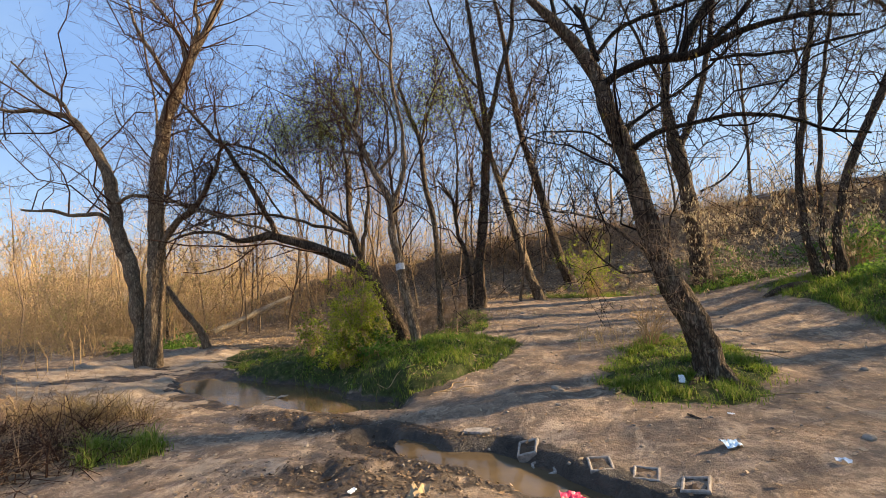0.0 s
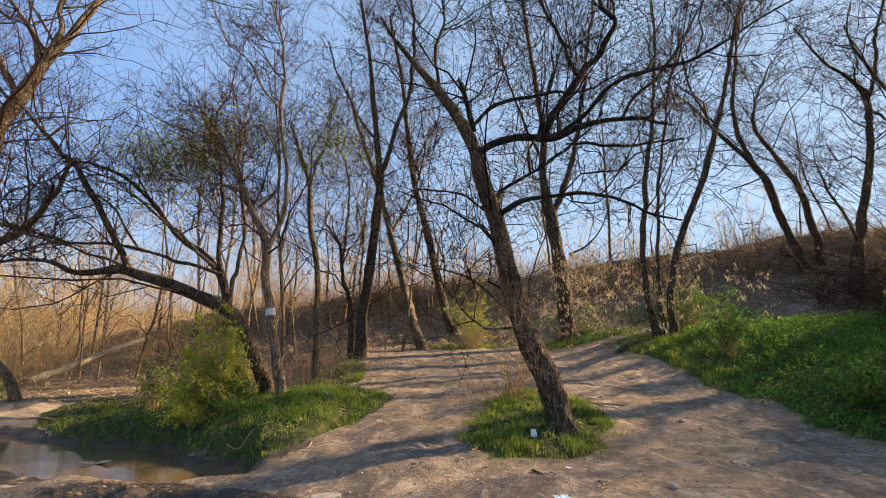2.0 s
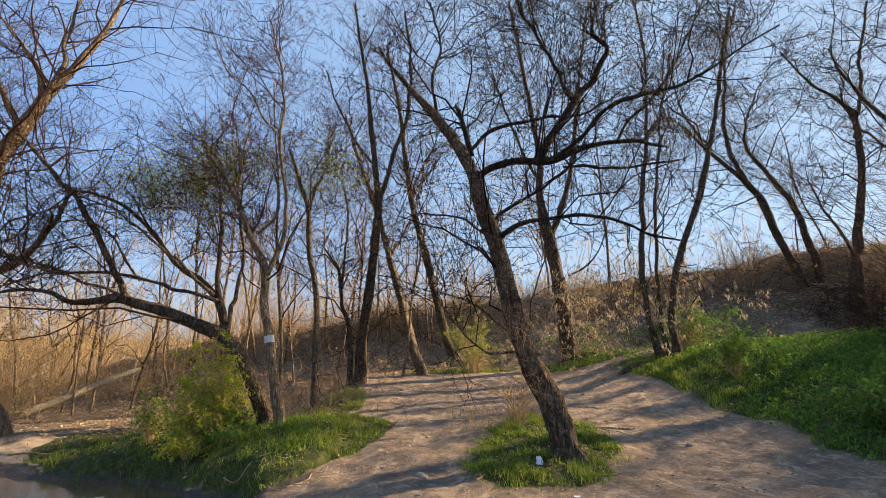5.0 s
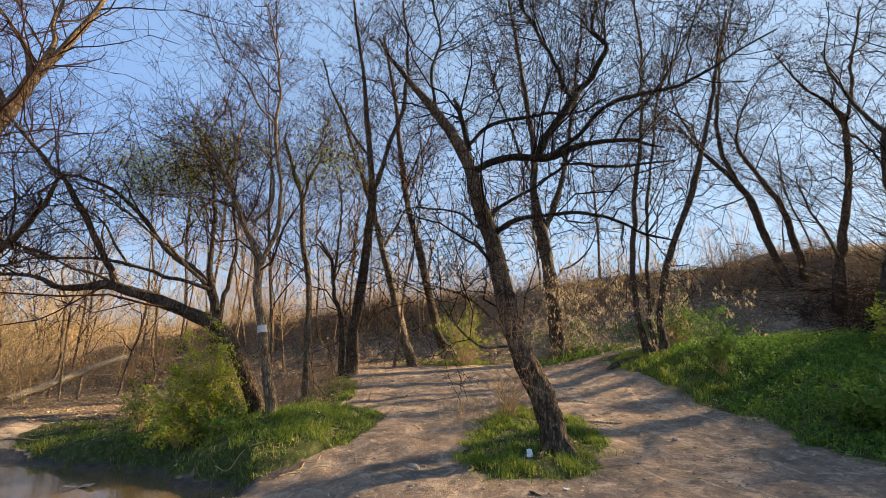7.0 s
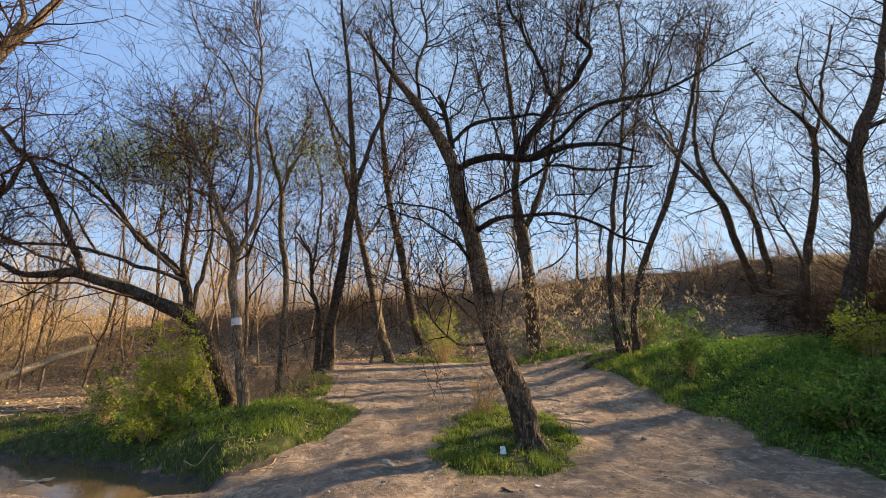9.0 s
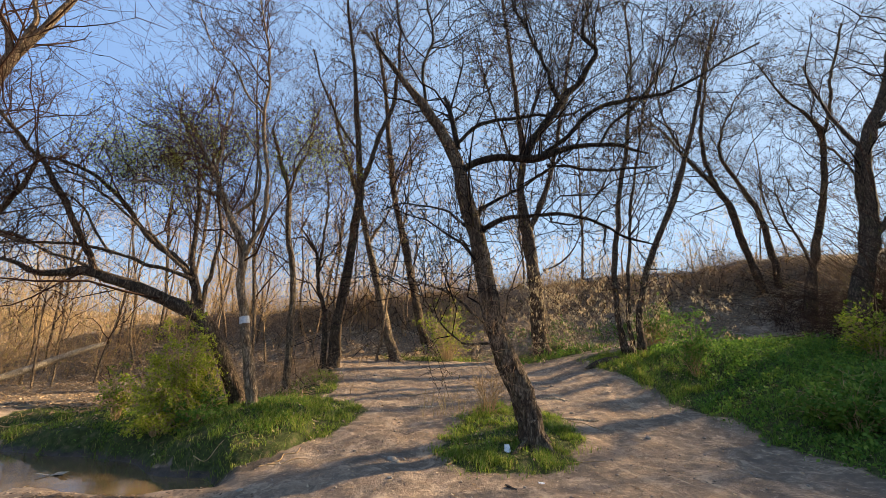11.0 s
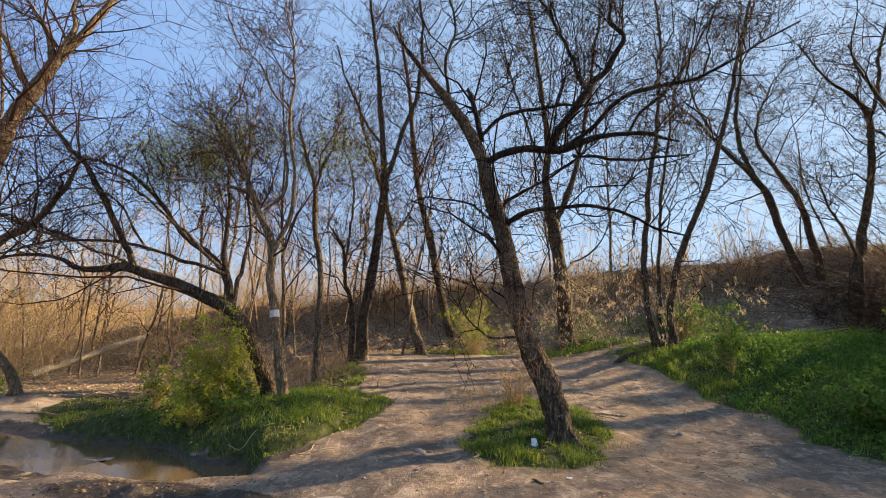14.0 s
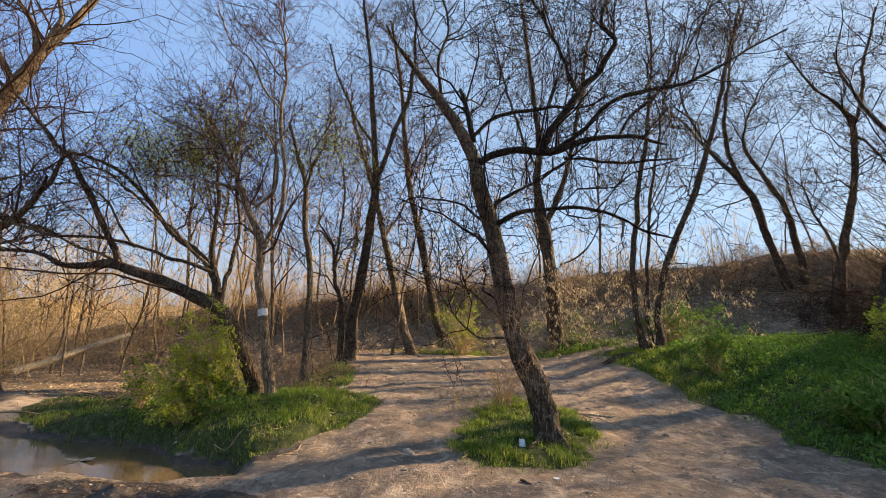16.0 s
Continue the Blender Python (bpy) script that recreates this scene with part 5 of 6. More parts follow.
grass(203, 18000, (-4.6, -1.2, 6.4, 14.0), lambda x, y: grass_cover(x, y) * step(-4.5, -3.6, x + 0.3 * rough(x, y, 0.6, 68)) * (0.45 + 0.55 * step(6.6, 8.4, y + 0.5 * rough(x, y, 0.6, 69))) * np.clip(0.6 + 0.9 * rough(x, y, 0.45, 63), 0.05, 1), (0.04, 0.15), GRASS, "grass", "sunlit grass along the trail edge", 0.0045)
grass(204, 19000, (4.9, 11, 4.2, 14.2), grass_cover, (0.08, 0.26), GRASS_SHADE, "grass", "shade-toned grass on the mound beside the trail")
grass(214, 7000, (4.7, 7.2, 9.8, 13.8), lambda x, y: grass_cover(x, y) * (1 - step(6.0, 7.0, x + 0.3 * rough(x, y, 0.6, 67))), (0.08, 0.24), GRASS, "grass", "sunlit yellow-green grass round the clump of stems")
grass(205, 5000, (-1.8, 7.2, 14.6, 16.4), grass_cover, (0.10, 0.25), GRASS, "grass", "grass at the foot of the embankment")
grass(206, 4500, (-6.2, -4.5, 3.3, 4.7), grass_cover, (0.05, 0.27), GRASS, "grass", "tuft of green grass in the mud", 0.003)
grass(213, 140, (-6.6, -4.4, 3.2, 4.9), lambda x, y: 1 - step(0.5, 1.0, blob(x, y, -5.5, 4.1, 0.9, 0.6)), (0.08, 0.26), GRASS_DRY, "dry_grass", "dry stalks among the green tuft")
grass(207, 5000, (-8.5, -5.4, 3.6, 6.2), lambda x, y: 1 - step(0.3, 1.0, blob(x, y, -7.2, 5.0, 1.2, 0.6, 10)), (0.12, 0.42), GRASS_DRY, "dry_grass", "tuft of dry straw-coloured grass", 0.006)
grass(208, 9000, (-12, 20, 18.2, 21.4), lambda x, y: np.exp(-((y - 20.0) / 0.9)**2), (0.08, 0.3), GRASS_DRY, "dry_grass", "dry straw-coloured grass along the crest", 0.006)
grass(209, 160, (0.0, 1.4, 8.3, 9.8), lambda x, y: np.ones(np.shape(x)), (0.25, 0.6), GRASS_DRY, "dry_grass", "dry stalks behind the island")
grass(210, 1300, (-9.5, -2.0, 6.0, 10.0), lambda x, y: (1 - step(0.92, 1.08, bank(x, y))) * step(0.6, 0.85, bank(x, y)), (0.04, 0.15), GRASS_DRY, "dry_grass", "dry grass hanging over the muddy bank")


def weeds(seed, count, area, keep, tall, leaves, size, material, name, label):
    r = np.random.default_rng(seed)
    x, y = r.uniform(area[0], area[1], count * 4), r.uniform(area[2], area[3], count * 4)
    ok = r.random(count * 4) < keep(x, y)
    x, y = x[ok][:count], y[ok][:count]
    n = len(x)
    top = r.uniform(tall[0], tall[1], n) * (0.7 + 0.5 * rough(x, y, 0.7, seed))
    s = r.random((n, leaves))**0.7
    lean = r.normal(size=(n, 2)) * 0.25
    at = np.stack([x[:, None] + lean[:, :1] * top[:, None] * s, y[:, None] + lean[:, 1:] * top[:, None] * s, height(x, y)[:, None] + top[:, None] * s], -1)
    at = at + r.normal(size=at.shape) * 0.035
    return tagged(surface(name, *flakes(r, at.reshape(-1, 3), size, 1.1), material, smooth=False), label, "weeds", kind="stuff")


def bank_side(x, y):
    return grass_cover(x, y) * step(5.2, 5.8, x - 1.2 * step(9.0, 10.0, y) + 0.25 * rough(x, y, 0.7, 91))


weeds(211, 3600, (5.3, 11.5, 4.0, 13.5), bank_side, (0.05, 0.32), 9, 0.058, LEAF_GREEN, "weeds", "dense leafy green weeds on the mound")
weeds(213, 500, (-15.0, -10.9, 9.6, 12.5), lambda x, y: 1 - step(0.4, 1.0, blob(x, y, -12.8, 11.2, 1.9, 1.2)), (0.1, 0.45), 8, 0.06, LEAF_GREEN, "weeds", "low green weeds under the golden bushes")
weeds(214, 700, (3.2, 11.0, 14.4, 17.4), lambda x, y: np.clip(0.2 + 1.1 * rough(x, y, 1.3, 66), 0, 1), (0.1, 0.4), 7, 0.06, LEAF_GREEN, "weeds", "green weeds creeping up the embankment")
weeds(212, 450, (-6.0, -2.2, 7.2, 9.8), lambda x, y: 1 - step(0.6, 0.9, bank(x, y)), (0.04, 0.16), 7, 0.032, LEAF_GREEN, "weeds", "low green weeds on the bank")


# ---- shrubs ----
def shrub(label, at, tall, wide, stems, leaves, size, seed, material, stem=TWIG_PALE, arch=0.5, weep=0.05, name="shrub"):
    r = np.random.default_rng(seed)
    x, y = at
    base = np.array([x, y, float(height(x, y))])
    thing = tagged(new(name), label, "shrub")
    thing.location = base
    turn, out = r.uniform(0, 6.28, stems), (0.32 + 0.68 * r.random(stems)**0.6) * wide
    way = np.stack([np.cos(turn) * out, np.sin(turn) * out, np.full(stems, 0.0)], 1)
    s = np.linspace(0, 1, 7)
    up = tall * r.uniform(0.35, 1.1, stems) * (1.1 - 0.4 * out / wide)
    foot = way * 0.18
    paths = foot[:, None] + way[:, None] * (s**1.3)[:, None] * 0.9
    paths[..., 2] = -0.05 + up[:, None] * (s * (1 + arch) - arch * s**2.4 * (out / wide)[:, None] * 1.5)
    paths[:, 1:] += r.normal(size=(stems, 6, 3)) * 0.02
    radii = np.repeat(r.uniform(0.006, 0.014, stems)[:, None], 7, 1) * (1 - 0.75 * s)
    one, one_r = sprout(r, paths, radii, stems * 8, tall * 0.35, 0.1, 0.6, 0.1 - weep, 5, 0.15, 0.6, 0.003, 0.35)
    two, two_r = sprout(r, one, one_r, stems * 9, tall * 0.16, 0.05, 0.6, 0.05 - weep, 3, 0.1, 0.6, 0.002, 0.35)
    branches = surface("branchwork", *joined([tubes(paths, radii, 5), tubes(one, one_r, 3), tubes(two, two_r, 3)]), stem, thing, "thin arching stems")
    tagged(branches, kind="stuff")
    ends = np.concatenate([two[:, -1], two[:, 1], one[:, -1], one[:, 2]])
    pick = r.random(len(ends))**2.0
    spots = ends[r.choice(len(ends), leaves, p=pick / pick.sum())] + r.normal(size=(leaves, 3)) * 0.022
    tagged(surface("foliage", *flakes(r, spots, size), material, thing, "small spring leaves", smooth=False), kind="stuff")
    return thing


shrub("arching yellow-green shrub in fresh leaf on the bank", (-4.45, 8.45), 1.8, 0.62, 80, 21000, 0.036, 301, LEAF_BRIGHT, arch=0.95, weep=0.6)
shrub("low bushy green shrub beside the arching one", (-4.5, 8.05), 0.85, 0.5, 40, 5500, 0.034, 312, LEAF_BRIGHT, arch=0.8, weep=0.4)
shrub("small upright yellow-green shrub on the bank", (-5.75, 8.8), 1.05, 0.25, 16, 900, 0.05, 302, LEAF_FRESH, arch=0.1)
shrub("low dark green shrub under the banded tree", (-3.95, 8.25), 0.7, 0.5, 30, 2400, 0.05, 303, LEAF_GREEN)
shrub("yellow-green shrub at the foot of the embankment", (0.8, 15.5), 2.0, 1.0, 40, 2800, 0.05, 304, LEAF_FRESH)
shrub("slender green shrub on the mound", (6.65, 10.6), 1.6, 0.42, 22, 2600, 0.055, 305, LEAF_GREEN, arch=0.2)
shrub("bushy dark green shrub on the mound", (6.85, 6.9), 0.85, 0.9, 50, 5000, 0.075, 306, LEAF_GREEN)
shrub("bushy dark green shrub on the mound", (8.0, 7.6), 0.85, 0.95, 45, 4000, 0.075, 307, LEAF_GREEN)
shrub("yellow-green shrub beside the thick tree", (10.9, 10.2), 1.4, 0.7, 40, 2600, 0.065, 308, LEAF_FRESH)
shrub("leafy green shrub beyond the clump of stems", (7.4, 14.0), 1.5, 0.9, 40, 2400, 0.06, 309, LEAF_GREEN)
shrub("pale many-stemmed bare shrub on the embankment", (12.1, 17.6), 3.6, 1.5, 34, 60, 0.05, 310, LITTER, stem=BRAMBLE, arch=0.0)
shrub("bare twiggy bush at the tree's foot", (1.25, 8.6), 1.1, 0.55, 26, 120, 0.04, 311, LITTER)


def shoots(tree, seed, at, size, count, longest, material, label, seeds=0, seed_size=0.1, seed_leaf=None):
    """Fine low shoots about one place of a tree, with hanging seeds if wanted."""
    r = np.random.default_rng(seed)
    home = np.array(at) - np.array(tree.thing.location)
    start = home + r.normal(size=(count, 3)) * np.array(size)
    way = unit(r.normal(size=(count, 3)) * np.array([1.0, 1.0, 0.55]) + np.array([0, 0, 0.15]))
    length = r.uniform(0.3, 1.0, count) * longest
    s = np.linspace(0, 1, 5)
    curl = r.normal(size=(count, 3)) * 0.3
    paths = start[:, None] + length[:, None, None] * (way[:, None] * s[:, None] + curl[:, None] * (s**2)[:, None])
    radii = np.repeat(r.uniform(0.003, 0.006, count)[:, None], 5, 1) * (1 - 0.6 * s)
    one, one_r = sprout(r, paths, radii, count * 4, longest * 0.4, 0.1, 0.6, 0.05, 4, 0.15, 0.7, 0.0025, 0.3)
    tagged(surface("shoot_growth", *joined([tubes(paths, radii, 4), tubes(one, one_r, 3)]), material, tree.thing, label), kind="stuff")
    if seeds:
        ends = np.concatenate([one[:, -1], one[:, 1], paths[:, -1]])
        spots = ends[r.integers(0, len(ends), seeds)] + r.normal(size=(seeds, 3)) * 0.03
        tagged(surface("seed_cover", *flakes(r, spots, seed_size, 0.45, 4.0), seed_leaf, tree.thing, "hanging tan seed clusters", smooth=False), kind="stuff")


SEED = leaf_material("dry_seed", (0.30, 0.22, 0.13), (0.55, 0.45, 0.29), (0.48, 0.40, 0.26), (0.30, 0.19, 0.13), through=0.4)
shoots(leaning_tree, 321, (0.95, 6.75, 1.95), (0.22, 0.25, 0.35), 60, 0.9, BRAMBLE, "fine pale shoots round the trunk")
shoots(leaning_tree, 322, (1.25, 6.7, 1.35), (0.15, 0.2, 0.3), 30, 0.7, BRAMBLE, "fine pale shoots round the trunk")
shoots(leaning_tree, 323, (0.9, 6.9, 3.6), (0.35, 0.4, 0.5), 50, 1.0, TWIG, "fine dark shoots round the trunk")
shoots(clump_tree, 324, (6.1, 12.9, 2.6), (1.3, 0.4, 0.6), 75, 1.3, TWIG_BROWN, "low twigs of the clump", 2800, 0.08, SEED)
shoots(twin_tree, 325, (4.4, 14.6, 2.6), (0.9, 0.5, 0.6), 60, 1.4, TWIG_BROWN, "low twigs of the tree", 2400, 0.085, SEED)


# ---- fallen log, stump and roots ----
def trunk_piece(name, label, points, material, sides=14, cap=(0.42, 0.31, 0.19), category="log"):
    base = Vector((points[0][0], points[0][1], points[0][2]))
    thing = tagged(new(name), label, category)
    thing.location = base
    line, span = smooth_line([(x - base.x, y - base.y, z - base.z, w) for x, y, z, w in points], 40)
    verts, faces = tubes(line[None, :, :3], line[None, :, 3], sides)
    ring, turn = np.repeat(np.arange(40), sides), np.tile(np.arange(sides), 40)
    lump = lattice(turn * 0.8, ring * 0.3, 8) * 0.14 + lattice(turn * 2.2, ring * 0.8, 9) * 0.07
    centre = line[ring, :3]
    verts = centre + (verts - centre) * (1 + lump)[:, None]
    surface("log_body", verts, faces, material, thing)
    for end, row in (("cut_end", 0), ("cut_end", 39)):
        rim = verts[row * sides:(row + 1) * sides]
        middle = rim.mean(0, keepdims=True)
        fan = np.stack([np.arange(sides), (np.arange(sides) + 1) % sides, np.full(sides, sides)], 1)
        surface(end, np.concatenate([rim, middle]), fan, BARE_WOOD, thing, "pale broken wood")
    return thing


BARE_WOOD = plain_material("bare_wood", (0.42, 0.31, 0.19), 0.8, 0.35, 14.0)
LOG_WOOD = bark_material("weathered_wood", (0.30, 0.235, 0.165), (0.50, 0.41, 0.30), (0.62, 0.53, 0.41), 0.15)
LOG_BARK = bark_material("log_bark", (0.20, 0.15, 0.10), (0.50, 0.40, 0.28), (0.72, 0.62, 0.47), 0.1)


def on(x, y, up=0.0):
    return float(height(x, y)) + up


trunk_piece("fallen_log", "long pale fallen log lying up the slope", [(-12.35, 13.1, 0.02, 0.105), (-11.75, 13.62, 0.33, 0.108), (-11.1, 14.08, 0.71, 0.092), (-10.55, 14.5, 1.02, 0.078), (-10.3, 14.75, 1.16, 0.055)], LOG_WOOD)
trunk_piece("broken_trunk", "broken leaning trunk with torn bark beside the trees", [(-10.10, 10.45, on(-10.1, 10.45, -0.1), 0.13), (-10.35, 10.4, 0.35, 0.10), (-10.8, 10.25, 0.95, 0.08), (-11.25, 10.1, 1.65, 0.06)], BARK_PALE, category="dead trunk")
trunk_piece("root_ledge", "dark exposed root along the trail edge", [(4.6, 12.5, on(4.6, 12.5, 0.0), 0.05), (5.0, 12.65, on(5.0, 12.65, 0.05), 0.10), (5.4, 12.7, on(5.4, 12.7, 0.05), 0.11), (5.9, 12.6, on(5.9, 12.6, 0.0), 0.07)], BARK_DARK, 10, category="root")


def fallen_stick(x, y, turn, length, thick, seed, label):
    r = np.random.default_rng(seed)
    c, s = math.cos(radians(turn)), math.sin(radians(turn))
    points = []
    for i in range(6):
        u = (i / 5 - 0.5) * length
        v = r.normal() * length * 0.05
        px, py = x + c * u - s * v, y + s * u + c * v
        points.append((px, py, on(px, py, thick * 0.7), thick * (1 - 0.1 * i)))
    base = Vector((points[0][0], points[0][1], points[0][2]))
    line, _ = smooth_line([(a - base.x, b - base.y, d - base.z, w) for a, b, d, w in points], 24)
    thing = tagged(new("fallen_stick"), label, "stick", "sticks on the ground")
    thing.location = base
    surface("stick", *tubes(line[None, :, :3], line[None, :, 3], 7), TWIG_PALE, thing)


for n, (x, y, turn, length, thick) in enumerate(((0.45, 6.35, 62, 0.55, 0.016), (0.25, 6.5, 75, 0.35, 0.013), (-2.0, 6.75, 55, 0.7, 0.010), (-1.85, 6.6, 20, 0.5, 0.008), (2.1, 6.25, 8, 0.9, 0.008),
                                                 (2.9, 8.3, -35, 0.8, 0.012), (-3.0, 7.3, 25, 0.9, 0.009), (-7.2, 4.2, 30, 1.1, 0.014), (-6.6, 3.6, -20, 0.9, 0.012), (-7.9, 4.7, 70, 1.2, 0.013),
                                                 (-6.9, 3.9, 5, 0.8, 0.010), (-8.6, 9.4, 12, 1.3, 0.02), (-9.4, 10.9, -8, 1.8, 0.03), (-8.3, 11.6, 15, 1.5, 0.025), (-0.2, 10.2, -12, 0.6, 0.012), (1.9, 12.2, 10, 0.7, 0.012))):
    fallen_stick(x, y, turn, length, thick, 400 + n, "pale dry stick lying on the dirt")


CLOD = plain_material("clod", (0.36, 0.30, 0.245), 0.95, 0.4, 7.0)


# ---- stones ----
def stone(x, y, size, seed, label="pale rounded stone half sunk in the dirt", flat=0.6, material=STONE):
    bm = bmesh.new()
    bmesh.ops.create_icosphere(bm, subdivisions=2, radius=1)
    r = np.random.default_rng(seed)
    o = r.random(3) * 50
    for v in bm.verts:
        p = v.co
        k = 1 + 0.28 * noise.noise(p * 1.1 + Vector(o)) + 0.12 * noise.noise(p * 2.7 + Vector(o))
        v.co = Vector((p.x * size * k, p.y * size * k * 0.8, p.z * size * k * flat))
    thing = part("stone", bm, material, None)
    thing.matrix_world = pose(x, y, on(x, y, size * flat * 0.12), 0, 0, r.uniform(0, 360))
    for face in thing.data.polygons:
        face.use_smooth = seed % 3 > 0
    return tagged(thing, label, "stone", "stones on the trail")


for n, (x, y, size) in enumerate(((-0.40, 6.40, 0.075), (-0.33, 6.33, 0.045), (-0.24, 6.47, 0.035), (3.75, 7.46, 0.055), (2.32, 4.85, 0.06), (-1.9, 8.9, 0.07), (-1.75, 9.1, 0.05), (-1.3, 12.3, 0.10), (-1.0, 12.6, 0.08),
                                  (0.2, 12.0, 0.09), (-0.8, 10.6, 0.06), (3.2, 10.1, 0.07), (2.6, 10.9, 0.09), (4.3, 9.0, 0.05), (4.8, 7.6, 0.05), (0.1, 9.6, 0.05), (1.2, 5.3, 0.035), (-2.2, 7.9, 0.08), (-2.45, 8.1, 0.06),
                                  (3.0, 9.0, 0.08), (3.3, 11.4, 0.10), (-0.4, 8.2, 0.05), (4.6, 11.0, 0.08), (0.9, 4.4, 0.03), (-3.2, 4.6, 0.05), (-4.1, 4.2, 0.04), (-1.3, 11.2, 0.06), (2.8, 12.2, 0.07))):
    stone(x, y, size * (1 if n < 5 else 0.62), 500 + n, material=STONE if n < 5 else CLOD)




def gravel(seed, count):
    r = np.random.default_rng(seed)
    x, y = r.uniform(-6.5, 7, count * 2), r.uniform(3.0, 14, count * 2)
    ok = r.random(count * 2) > grass_cover(x, y) + litter_cover(x, y)
    x, y = x[ok][:count], y[ok][:count]
    z = height(x, y)
    ok = z > WATER + 0.06
    x, y, z = x[ok], y[ok], z[ok]
    n = len(x)
    s = 0.005 + 0.022 * r.random(n)**5
    shape = np.array([[1, 0, 0], [0, 1, 0], [-1, 0, 0], [0, -1, 0], [0, 0, 0.8], [0, 0, -0.5]], float)
    verts = shape[None] * (1 + 0.5 * r.normal(size=(n, 6, 1)) * 0.4) * s[:, None, None]
    turn = r.uniform(0, 6.28, n)
    c, q = np.cos(turn)[:, None], np.sin(turn)[:, None]
    vx, vy = verts[..., 0] * c - verts[..., 1] * q, verts[..., 0] * q + verts[..., 1] * c
    verts = np.stack([vx + x[:, None], vy + y[:, None], verts[..., 2] + z[:, None] + s[:, None] * 0.2], -1)
    tri = np.array([[0, 1, 4], [1, 2, 4], [2, 3, 4], [3, 0, 4], [1, 0, 5], [2, 1, 5], [3, 2, 5], [0, 3, 5]])
    tagged(surface("gravel", verts, (np.arange(n)[:, None, None] * 6 + tri).reshape(-1, 3), CLOD, smooth=False), "loose pebbles and clods on the dirt trail", "gravel", kind="stuff")


gravel(601, 2400)


# ---- concrete pavers in the gully, litter ----
CONCRETE = plain_material("concrete", (0.44, 0.385, 0.34), 0.95, 0.6, 24.0)
SOIL = plain_material("soil", (0.12, 0.082, 0.058), 0.95, 0.5, 20.0)


def grid_paver(x, y, turn, tilt, lean, size=0.22, up=0.010):
    """A square hollow paver with worn rims, filled with soil."""
    thing = tagged(new("grid_paver"), "hollow square concrete paver, tilted and filled with soil", "paver", "pavers along the gully")
    dx, dy = on(x + 0.16, y) - on(x - 0.16, y), on(x, y + 0.16) - on(x, y - 0.16)
    level = max(on(x, y), sum(on(x + i, y + j) for i in (-0.09, 0.09) for j in (-0.09, 0.09)) / 4)
    pitch = max(-20, min(20, math.degrees(math.atan2(dy, 0.32))))
    roll = max(-20, min(20, -math.degrees(math.atan2(dx, 0.32))))
    thing.matrix_world = pose(x, y, level + up, pitch + tilt * 0.2, roll + lean * 0.3, turn)
    bm = bmesh.new()
    half, rim = size / 2, 0.027
    rings = []
    for reach, z in ((half, -0.10), (half, -0.008), (half - 0.008, 0.0), (half - rim + 0.008, 0.0), (half - rim, -0.008), (half - rim, -0.10)):
        ring = []
        for i in range(24):
            u = (i % 6) / 6 * 2 - 1
            px, py = ((u, -1), (1, u), (-u, 1), (-1, -u))[i // 6]
            wear = 1 + 0.05 * noise.noise(Vector((px * 2 + x * 9, py * 2 + y * 9, reach * 7)))
            ring.append(bm.verts.new((px * reach * wear, py * reach * wear, z + 0.006 * noise.noise(Vector((px * 3 + x, py * 3, 2))))))
        rings.append(ring)
    for a, b in zip(rings, rings[1:]):
        for i in range(24):
            bm.faces.new((a[i], a[(i + 1) % 24], b[(i + 1) % 24], b[i]))
    part("rim", bm, CONCRETE, thing)
    bm = bmesh.new()
    bmesh.ops.create_grid(bm, x_segments=8, y_segments=8, size=half - rim + 0.004)
    for v in bm.verts:
        v.co.z = -0.016 + 0.012 * noise.noise(Vector((v.co.x * 14 + x, v.co.y * 14 + y, 5)))
    part("soil_fill", bm, SOIL, thing, "dark soil filling the hollow")


for x, y, turn, tilt, lean in ((-1.02, 4.80, 12, 12, -6), (-0.70, 4.80, -8, 6, 4), (-0.53, 4.60, 10, 12, 2), (0.0, 4.43, 6, 9, -4), (0.37, 4.29, -12, 10, 3), (0.70, 4.08, -20, 8, 4)):
    grid_paver(x, y, turn, tilt, lean)


def slab(x, y, turn, wide, deep, seed):
    """A broken flat slab, its edges uneven, sunk in the dirt."""
    r = np.random.default_rng(seed)
    bm = bmesh.new()
    ring = []
    for i in range(14):
        a = i / 14 * 2 * math.pi
        k = (abs(math.cos(a))**3 + abs(math.sin(a))**3)**(-1 / 3) * r.uniform(0.88, 1.06)
        ring.append((math.cos(a) * wide * k, math.sin(a) * deep * k))
    low = [bm.verts.new((px, py, -0.06)) for px, py in ring]
    mid = [bm.verts.new((px, py, 0.008 + r.uniform(-0.004, 0.004))) for px, py in ring]
    top = [bm.verts.new((px * 0.93, py * 0.93, 0.016 + r.uniform(-0.003, 0.003))) for px, py in ring]
    for a, b in ((low, mid), (mid, top)):
        for i in range(14):
            bm.faces.new((a[i], a[(i + 1) % 14], b[(i + 1) % 14], b[i]))
    bm.faces.new(top)
    thing = part("flat_slab", bm, CONCRETE, None)
    thing.matrix_world = pose(x, y, on(x, y, 0.004), r.uniform(-4, 4), r.uniform(-4, 4), turn)
    tagged(thing, "broken flat pale slab sunk in the dirt beside the gully", "slab", "slabs beside the gully")


for n, (x, y, turn, wide, deep) in enumerate(((1.12, 3.62, 10, 0.13, 0.10), (1.40, 3.50, -15, 0.10, 0.09), (0.86, 3.72, 30, 0.09, 0.08), (-1.30, 5.17, 8, 0.17, 0.08))):
    slab(x, y, turn, wide, deep, 820 + n)


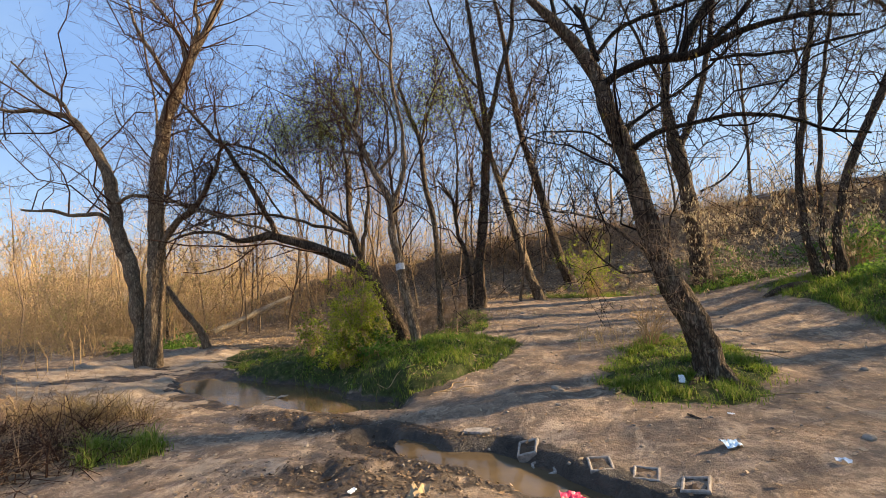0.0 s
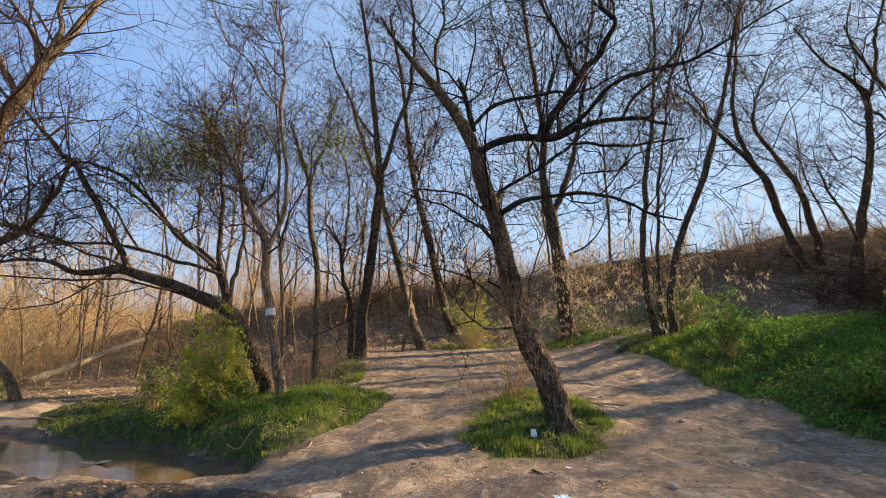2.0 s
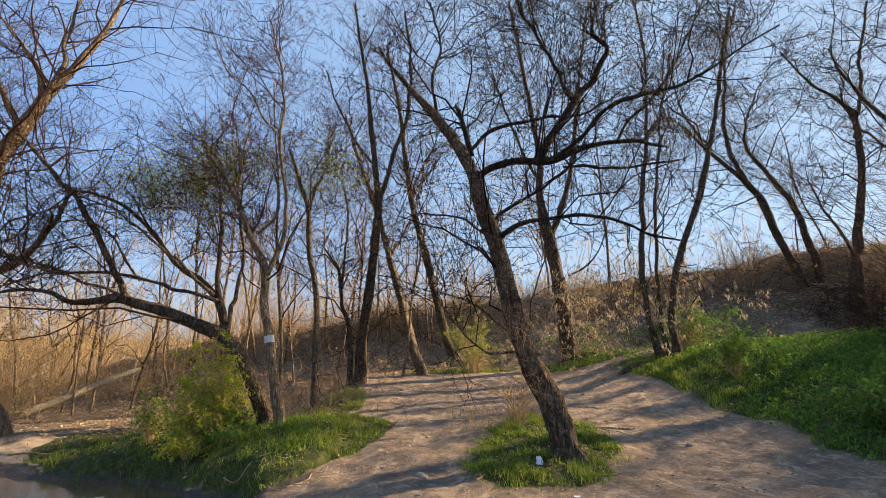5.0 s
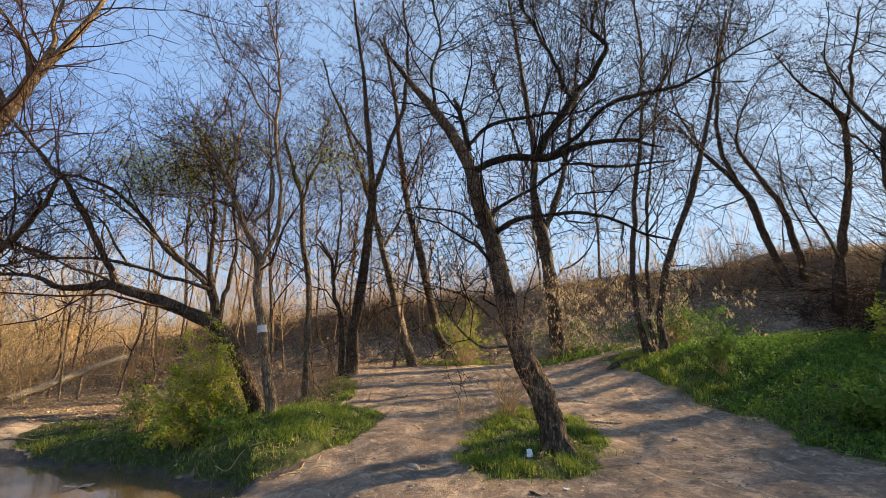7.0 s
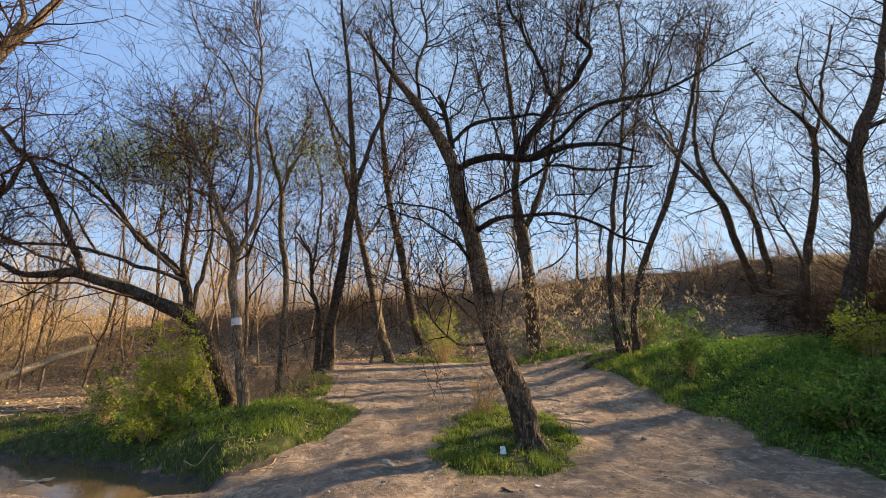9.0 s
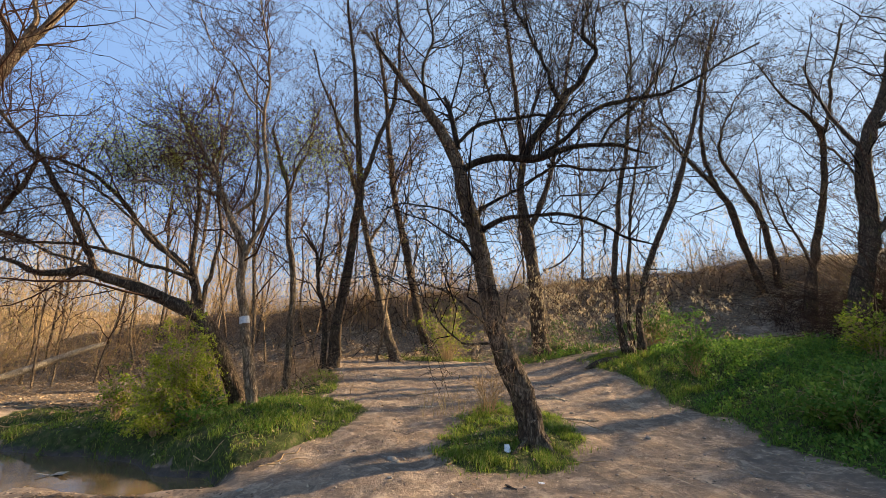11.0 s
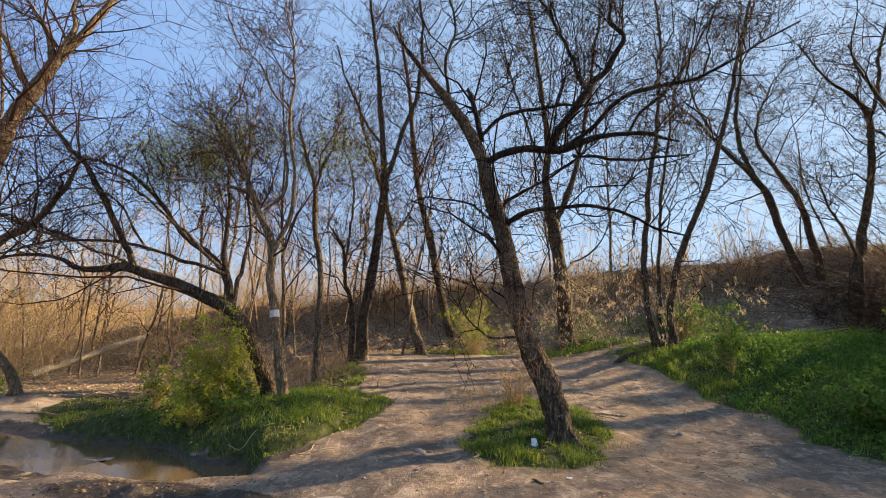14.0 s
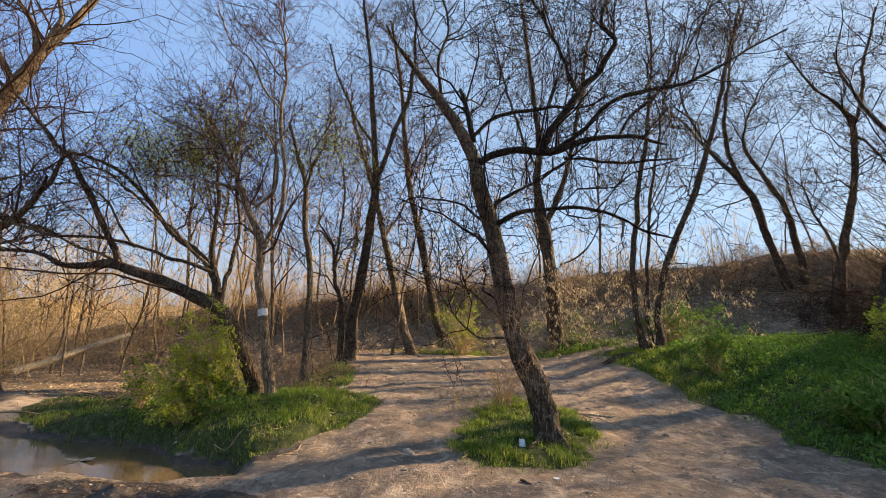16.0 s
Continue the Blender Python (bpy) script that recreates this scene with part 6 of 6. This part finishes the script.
def crumpled(name, label, category, x, y, size, seed, material, flat=0.35, up=0.0, shape=(1.0, 0.7), stand=0):
    """A crumpled scrap with folded edges."""
    r = np.random.default_rng(seed)
    bm = bmesh.new()
    bmesh.ops.create_grid(bm, x_segments=9, y_segments=7, size=size)
    o = Vector(r.random(3) * 40)
    for v in bm.verts:
        p = v.co / size
        v.co.x *= shape[0] * (1 + 0.25 * noise.noise(p * 1.3 + o))
        v.co.y *= shape[1] * (1 + 0.25 * noise.noise(p * 1.4 - o))
        v.co.z = size * flat * (0.6 + noise.noise(p * 1.5 + o) + 0.5 * noise.noise(p * 3.1 + o))
    bmesh.ops.solidify(bm, geom=bm.faces[:], thickness=0.002)
    thing = part(name, bm, material, None)
    thing.matrix_world = pose(x, y, on(x, y, up), r.uniform(-12, 12) + stand, r.uniform(-12, 12), r.uniform(0, 360) * (stand == 0) + 15)
    return tagged(thing, label, category)


BLUE = plain_material("pale_blue_plastic", (0.55, 0.72, 0.88), 0.4, 0.12, 10.0)
PINK = plain_material("pink_plastic", (0.75, 0.06, 0.14), 0.4, 0.2, 10.0)
DAMP_DARK = plain_material("damp_dark", (0.03, 0.028, 0.03), 0.9, 0.4, 20.0)
FOAM = plain_material("grey_foam", (0.27, 0.26, 0.23), 0.8, 0.35, 14.0)
crumpled("paper_scrap", "crumpled white paper lying in the grass", "litter", 1.22, 6.52, 0.05, 701, PAPER, 0.4, 0.05, (0.9, 1.0), 62)
crumpled("plastic_bag", "crumpled pale blue plastic bag on the dirt", "litter", 1.15, 4.62, 0.085, 702, BLUE, 0.45, 0.02)
crumpled("paper_scrap", "small white paper scrap on the dirt", "litter", 1.84, 4.32, 0.05, 703, PAPER, 0.5, 0.02)
crumpled("paper_scrap", "small white paper scrap on the dirt", "litter", 1.42, 5.42, 0.035, 704, PAPER, 0.4, 0.015)
crumpled("paper_scrap", "small white paper scrap on the dirt", "litter", 2.35, 4.35, 0.055, 705, BLUE, 0.4, 0.02)
# Dark sheet laid down in place of a damp patch in the dirt.
crumpled("damp_sheet", "dark crumpled sheet standing for a damp patch in the dirt", "litter", 1.05, 5.30, 0.06, 706, DAMP_DARK, 0.2, 0.005, (1.3, 0.5))
crumpled("plastic_scrap", "bright pink plastic scrap in the gully", "litter", -0.27, 4.02, 0.10, 707, PINK, 0.4, 0.10)
crumpled("cardboard_scrap", "pale cardboard scrap in the mud", "litter", -1.45, 3.43, 0.11, 708, BARE_WOOD, 0.5, 0.04)
crumpled("foam_piece", "grey foam piece floating in the puddle", "litter", -5.25, 7.05, 0.10, 709, FOAM, 0.05, 0.165, (1.3, 0.55))
crumpled("foam_piece", "grey foam piece floating in the puddle", "litter", -5.45, 7.0, 0.06, 710, FOAM, 0.05, 0.165, (1.3, 0.5))
crumpled("paper_scrap", "small white paper scrap in the mud", "litter", -2.0, 3.38, 0.035, 711, PAPER, 0.4, 0.02)


# ---- guard rail on the embankment top ----
GALVANISED = plain_material("galvanised_steel", (0.30, 0.30, 0.31), 0.5, 0.25, 5.0, 0.6)


def guard_rail():
    ends = ((5.8, 20.75), (8.0, 20.55), (10.5, 20.1), (12.8, 19.5), (14.6, 18.9))
    thing = tagged(new("guard_rail"), "low grey steel guard rail along the embankment top", "guard rail")
    thing.location = (ends[0][0], ends[0][1], on(*ends[0]))
    line, _ = smooth_line([(x - ends[0][0], y - ends[0][1], float(height(x, y, False)) + 0.11 - thing.location.z, 0.1) for x, y in ends], 60)
    shape = ((-0.15, 0.0), (-0.11, -0.03), (-0.06, -0.03), (-0.02, 0.0), (0.02, 0.0), (0.06, -0.03), (0.11, -0.03), (0.15, 0.0), (0.15, 0.004), (0.11, -0.026), (0.06, -0.026), (0.02, 0.004), (-0.02, 0.004), (-0.06, -0.026), (-0.11, -0.026), (-0.15, 0.004))
    k = len(shape)
    verts = np.array([(p[0], p[1] + out, p[2] + up * 0.6) for p in line for up, out in shape])
    i = (np.arange(59)[:, None] * k + np.arange(k)).ravel()
    j = (np.arange(59)[:, None] * k + (np.arange(k) + 1) % k).ravel()
    surface("rail_beam", verts, np.stack([i, j, j + k, i + k], 1), GALVANISED, thing)
    for p in line[2::6]:
        bm = bmesh.new()
        bmesh.ops.create_cube(bm, size=1.0, matrix=Matrix.Translation((p[0], p[1] + 0.09, p[2] - 0.3)) @ Matrix.Diagonal((0.07, 0.09, 0.75, 1)))
        bmesh.ops.bevel(bm, geom=bm.edges[:], offset=0.01, segments=1)
        part("post", bm, GALVANISED, thing)


guard_rail()


# ---- exposed roots across the trail ----
for n, points in enumerate((((-1.9, 10.6), (-1.3, 10.75), (-0.6, 10.6)), ((-0.5, 9.3), (0.1, 9.15), (0.6, 9.4)), ((2.4, 8.7), (2.9, 8.5), (3.5, 8.55)), ((-1.6, 12.0), (-0.9, 12.25), (-0.2, 12.1)), ((2.3, 9.9), (2.9, 10.2), (3.4, 10.1)), ((-2.3, 8.4), (-1.9, 8.1), (-1.5, 8.2)))):
    run = [(x, y, on(x, y, -0.025 if i != 1 else 0.0), 0.02 + 0.008 * (i == 1)) for i, (x, y) in enumerate(points)]
    line, _ = smooth_line([(x - run[0][0], y - run[0][1], z - run[0][2], w) for x, y, z, w in run], 20)
    line[:, :2] += np.random.default_rng(800 + n).normal(size=(20, 2)) * 0.008
    root = surface("exposed_root", *tubes(line[None, :, :3], line[None, :, 3], 8), LOG_BARK)
    root.location = run[0][:3]
    tagged(root, "worn tree root exposed in the trail", "root", "roots in the trail")

for n in range(26):
    r = np.random.default_rng(900 + n)
    x, y = r.uniform(-2.2, 4.8), r.uniform(5.4, 13.2)
    if float(island(x, y)) > 1.05 and float(bank(x, y)) > 1.05:
        stone(x, y, 0.016 + 0.034 * r.random()**2, 900 + n, "small worn stone in the trail", 0.55, CLOD if n % 3 else STONE)
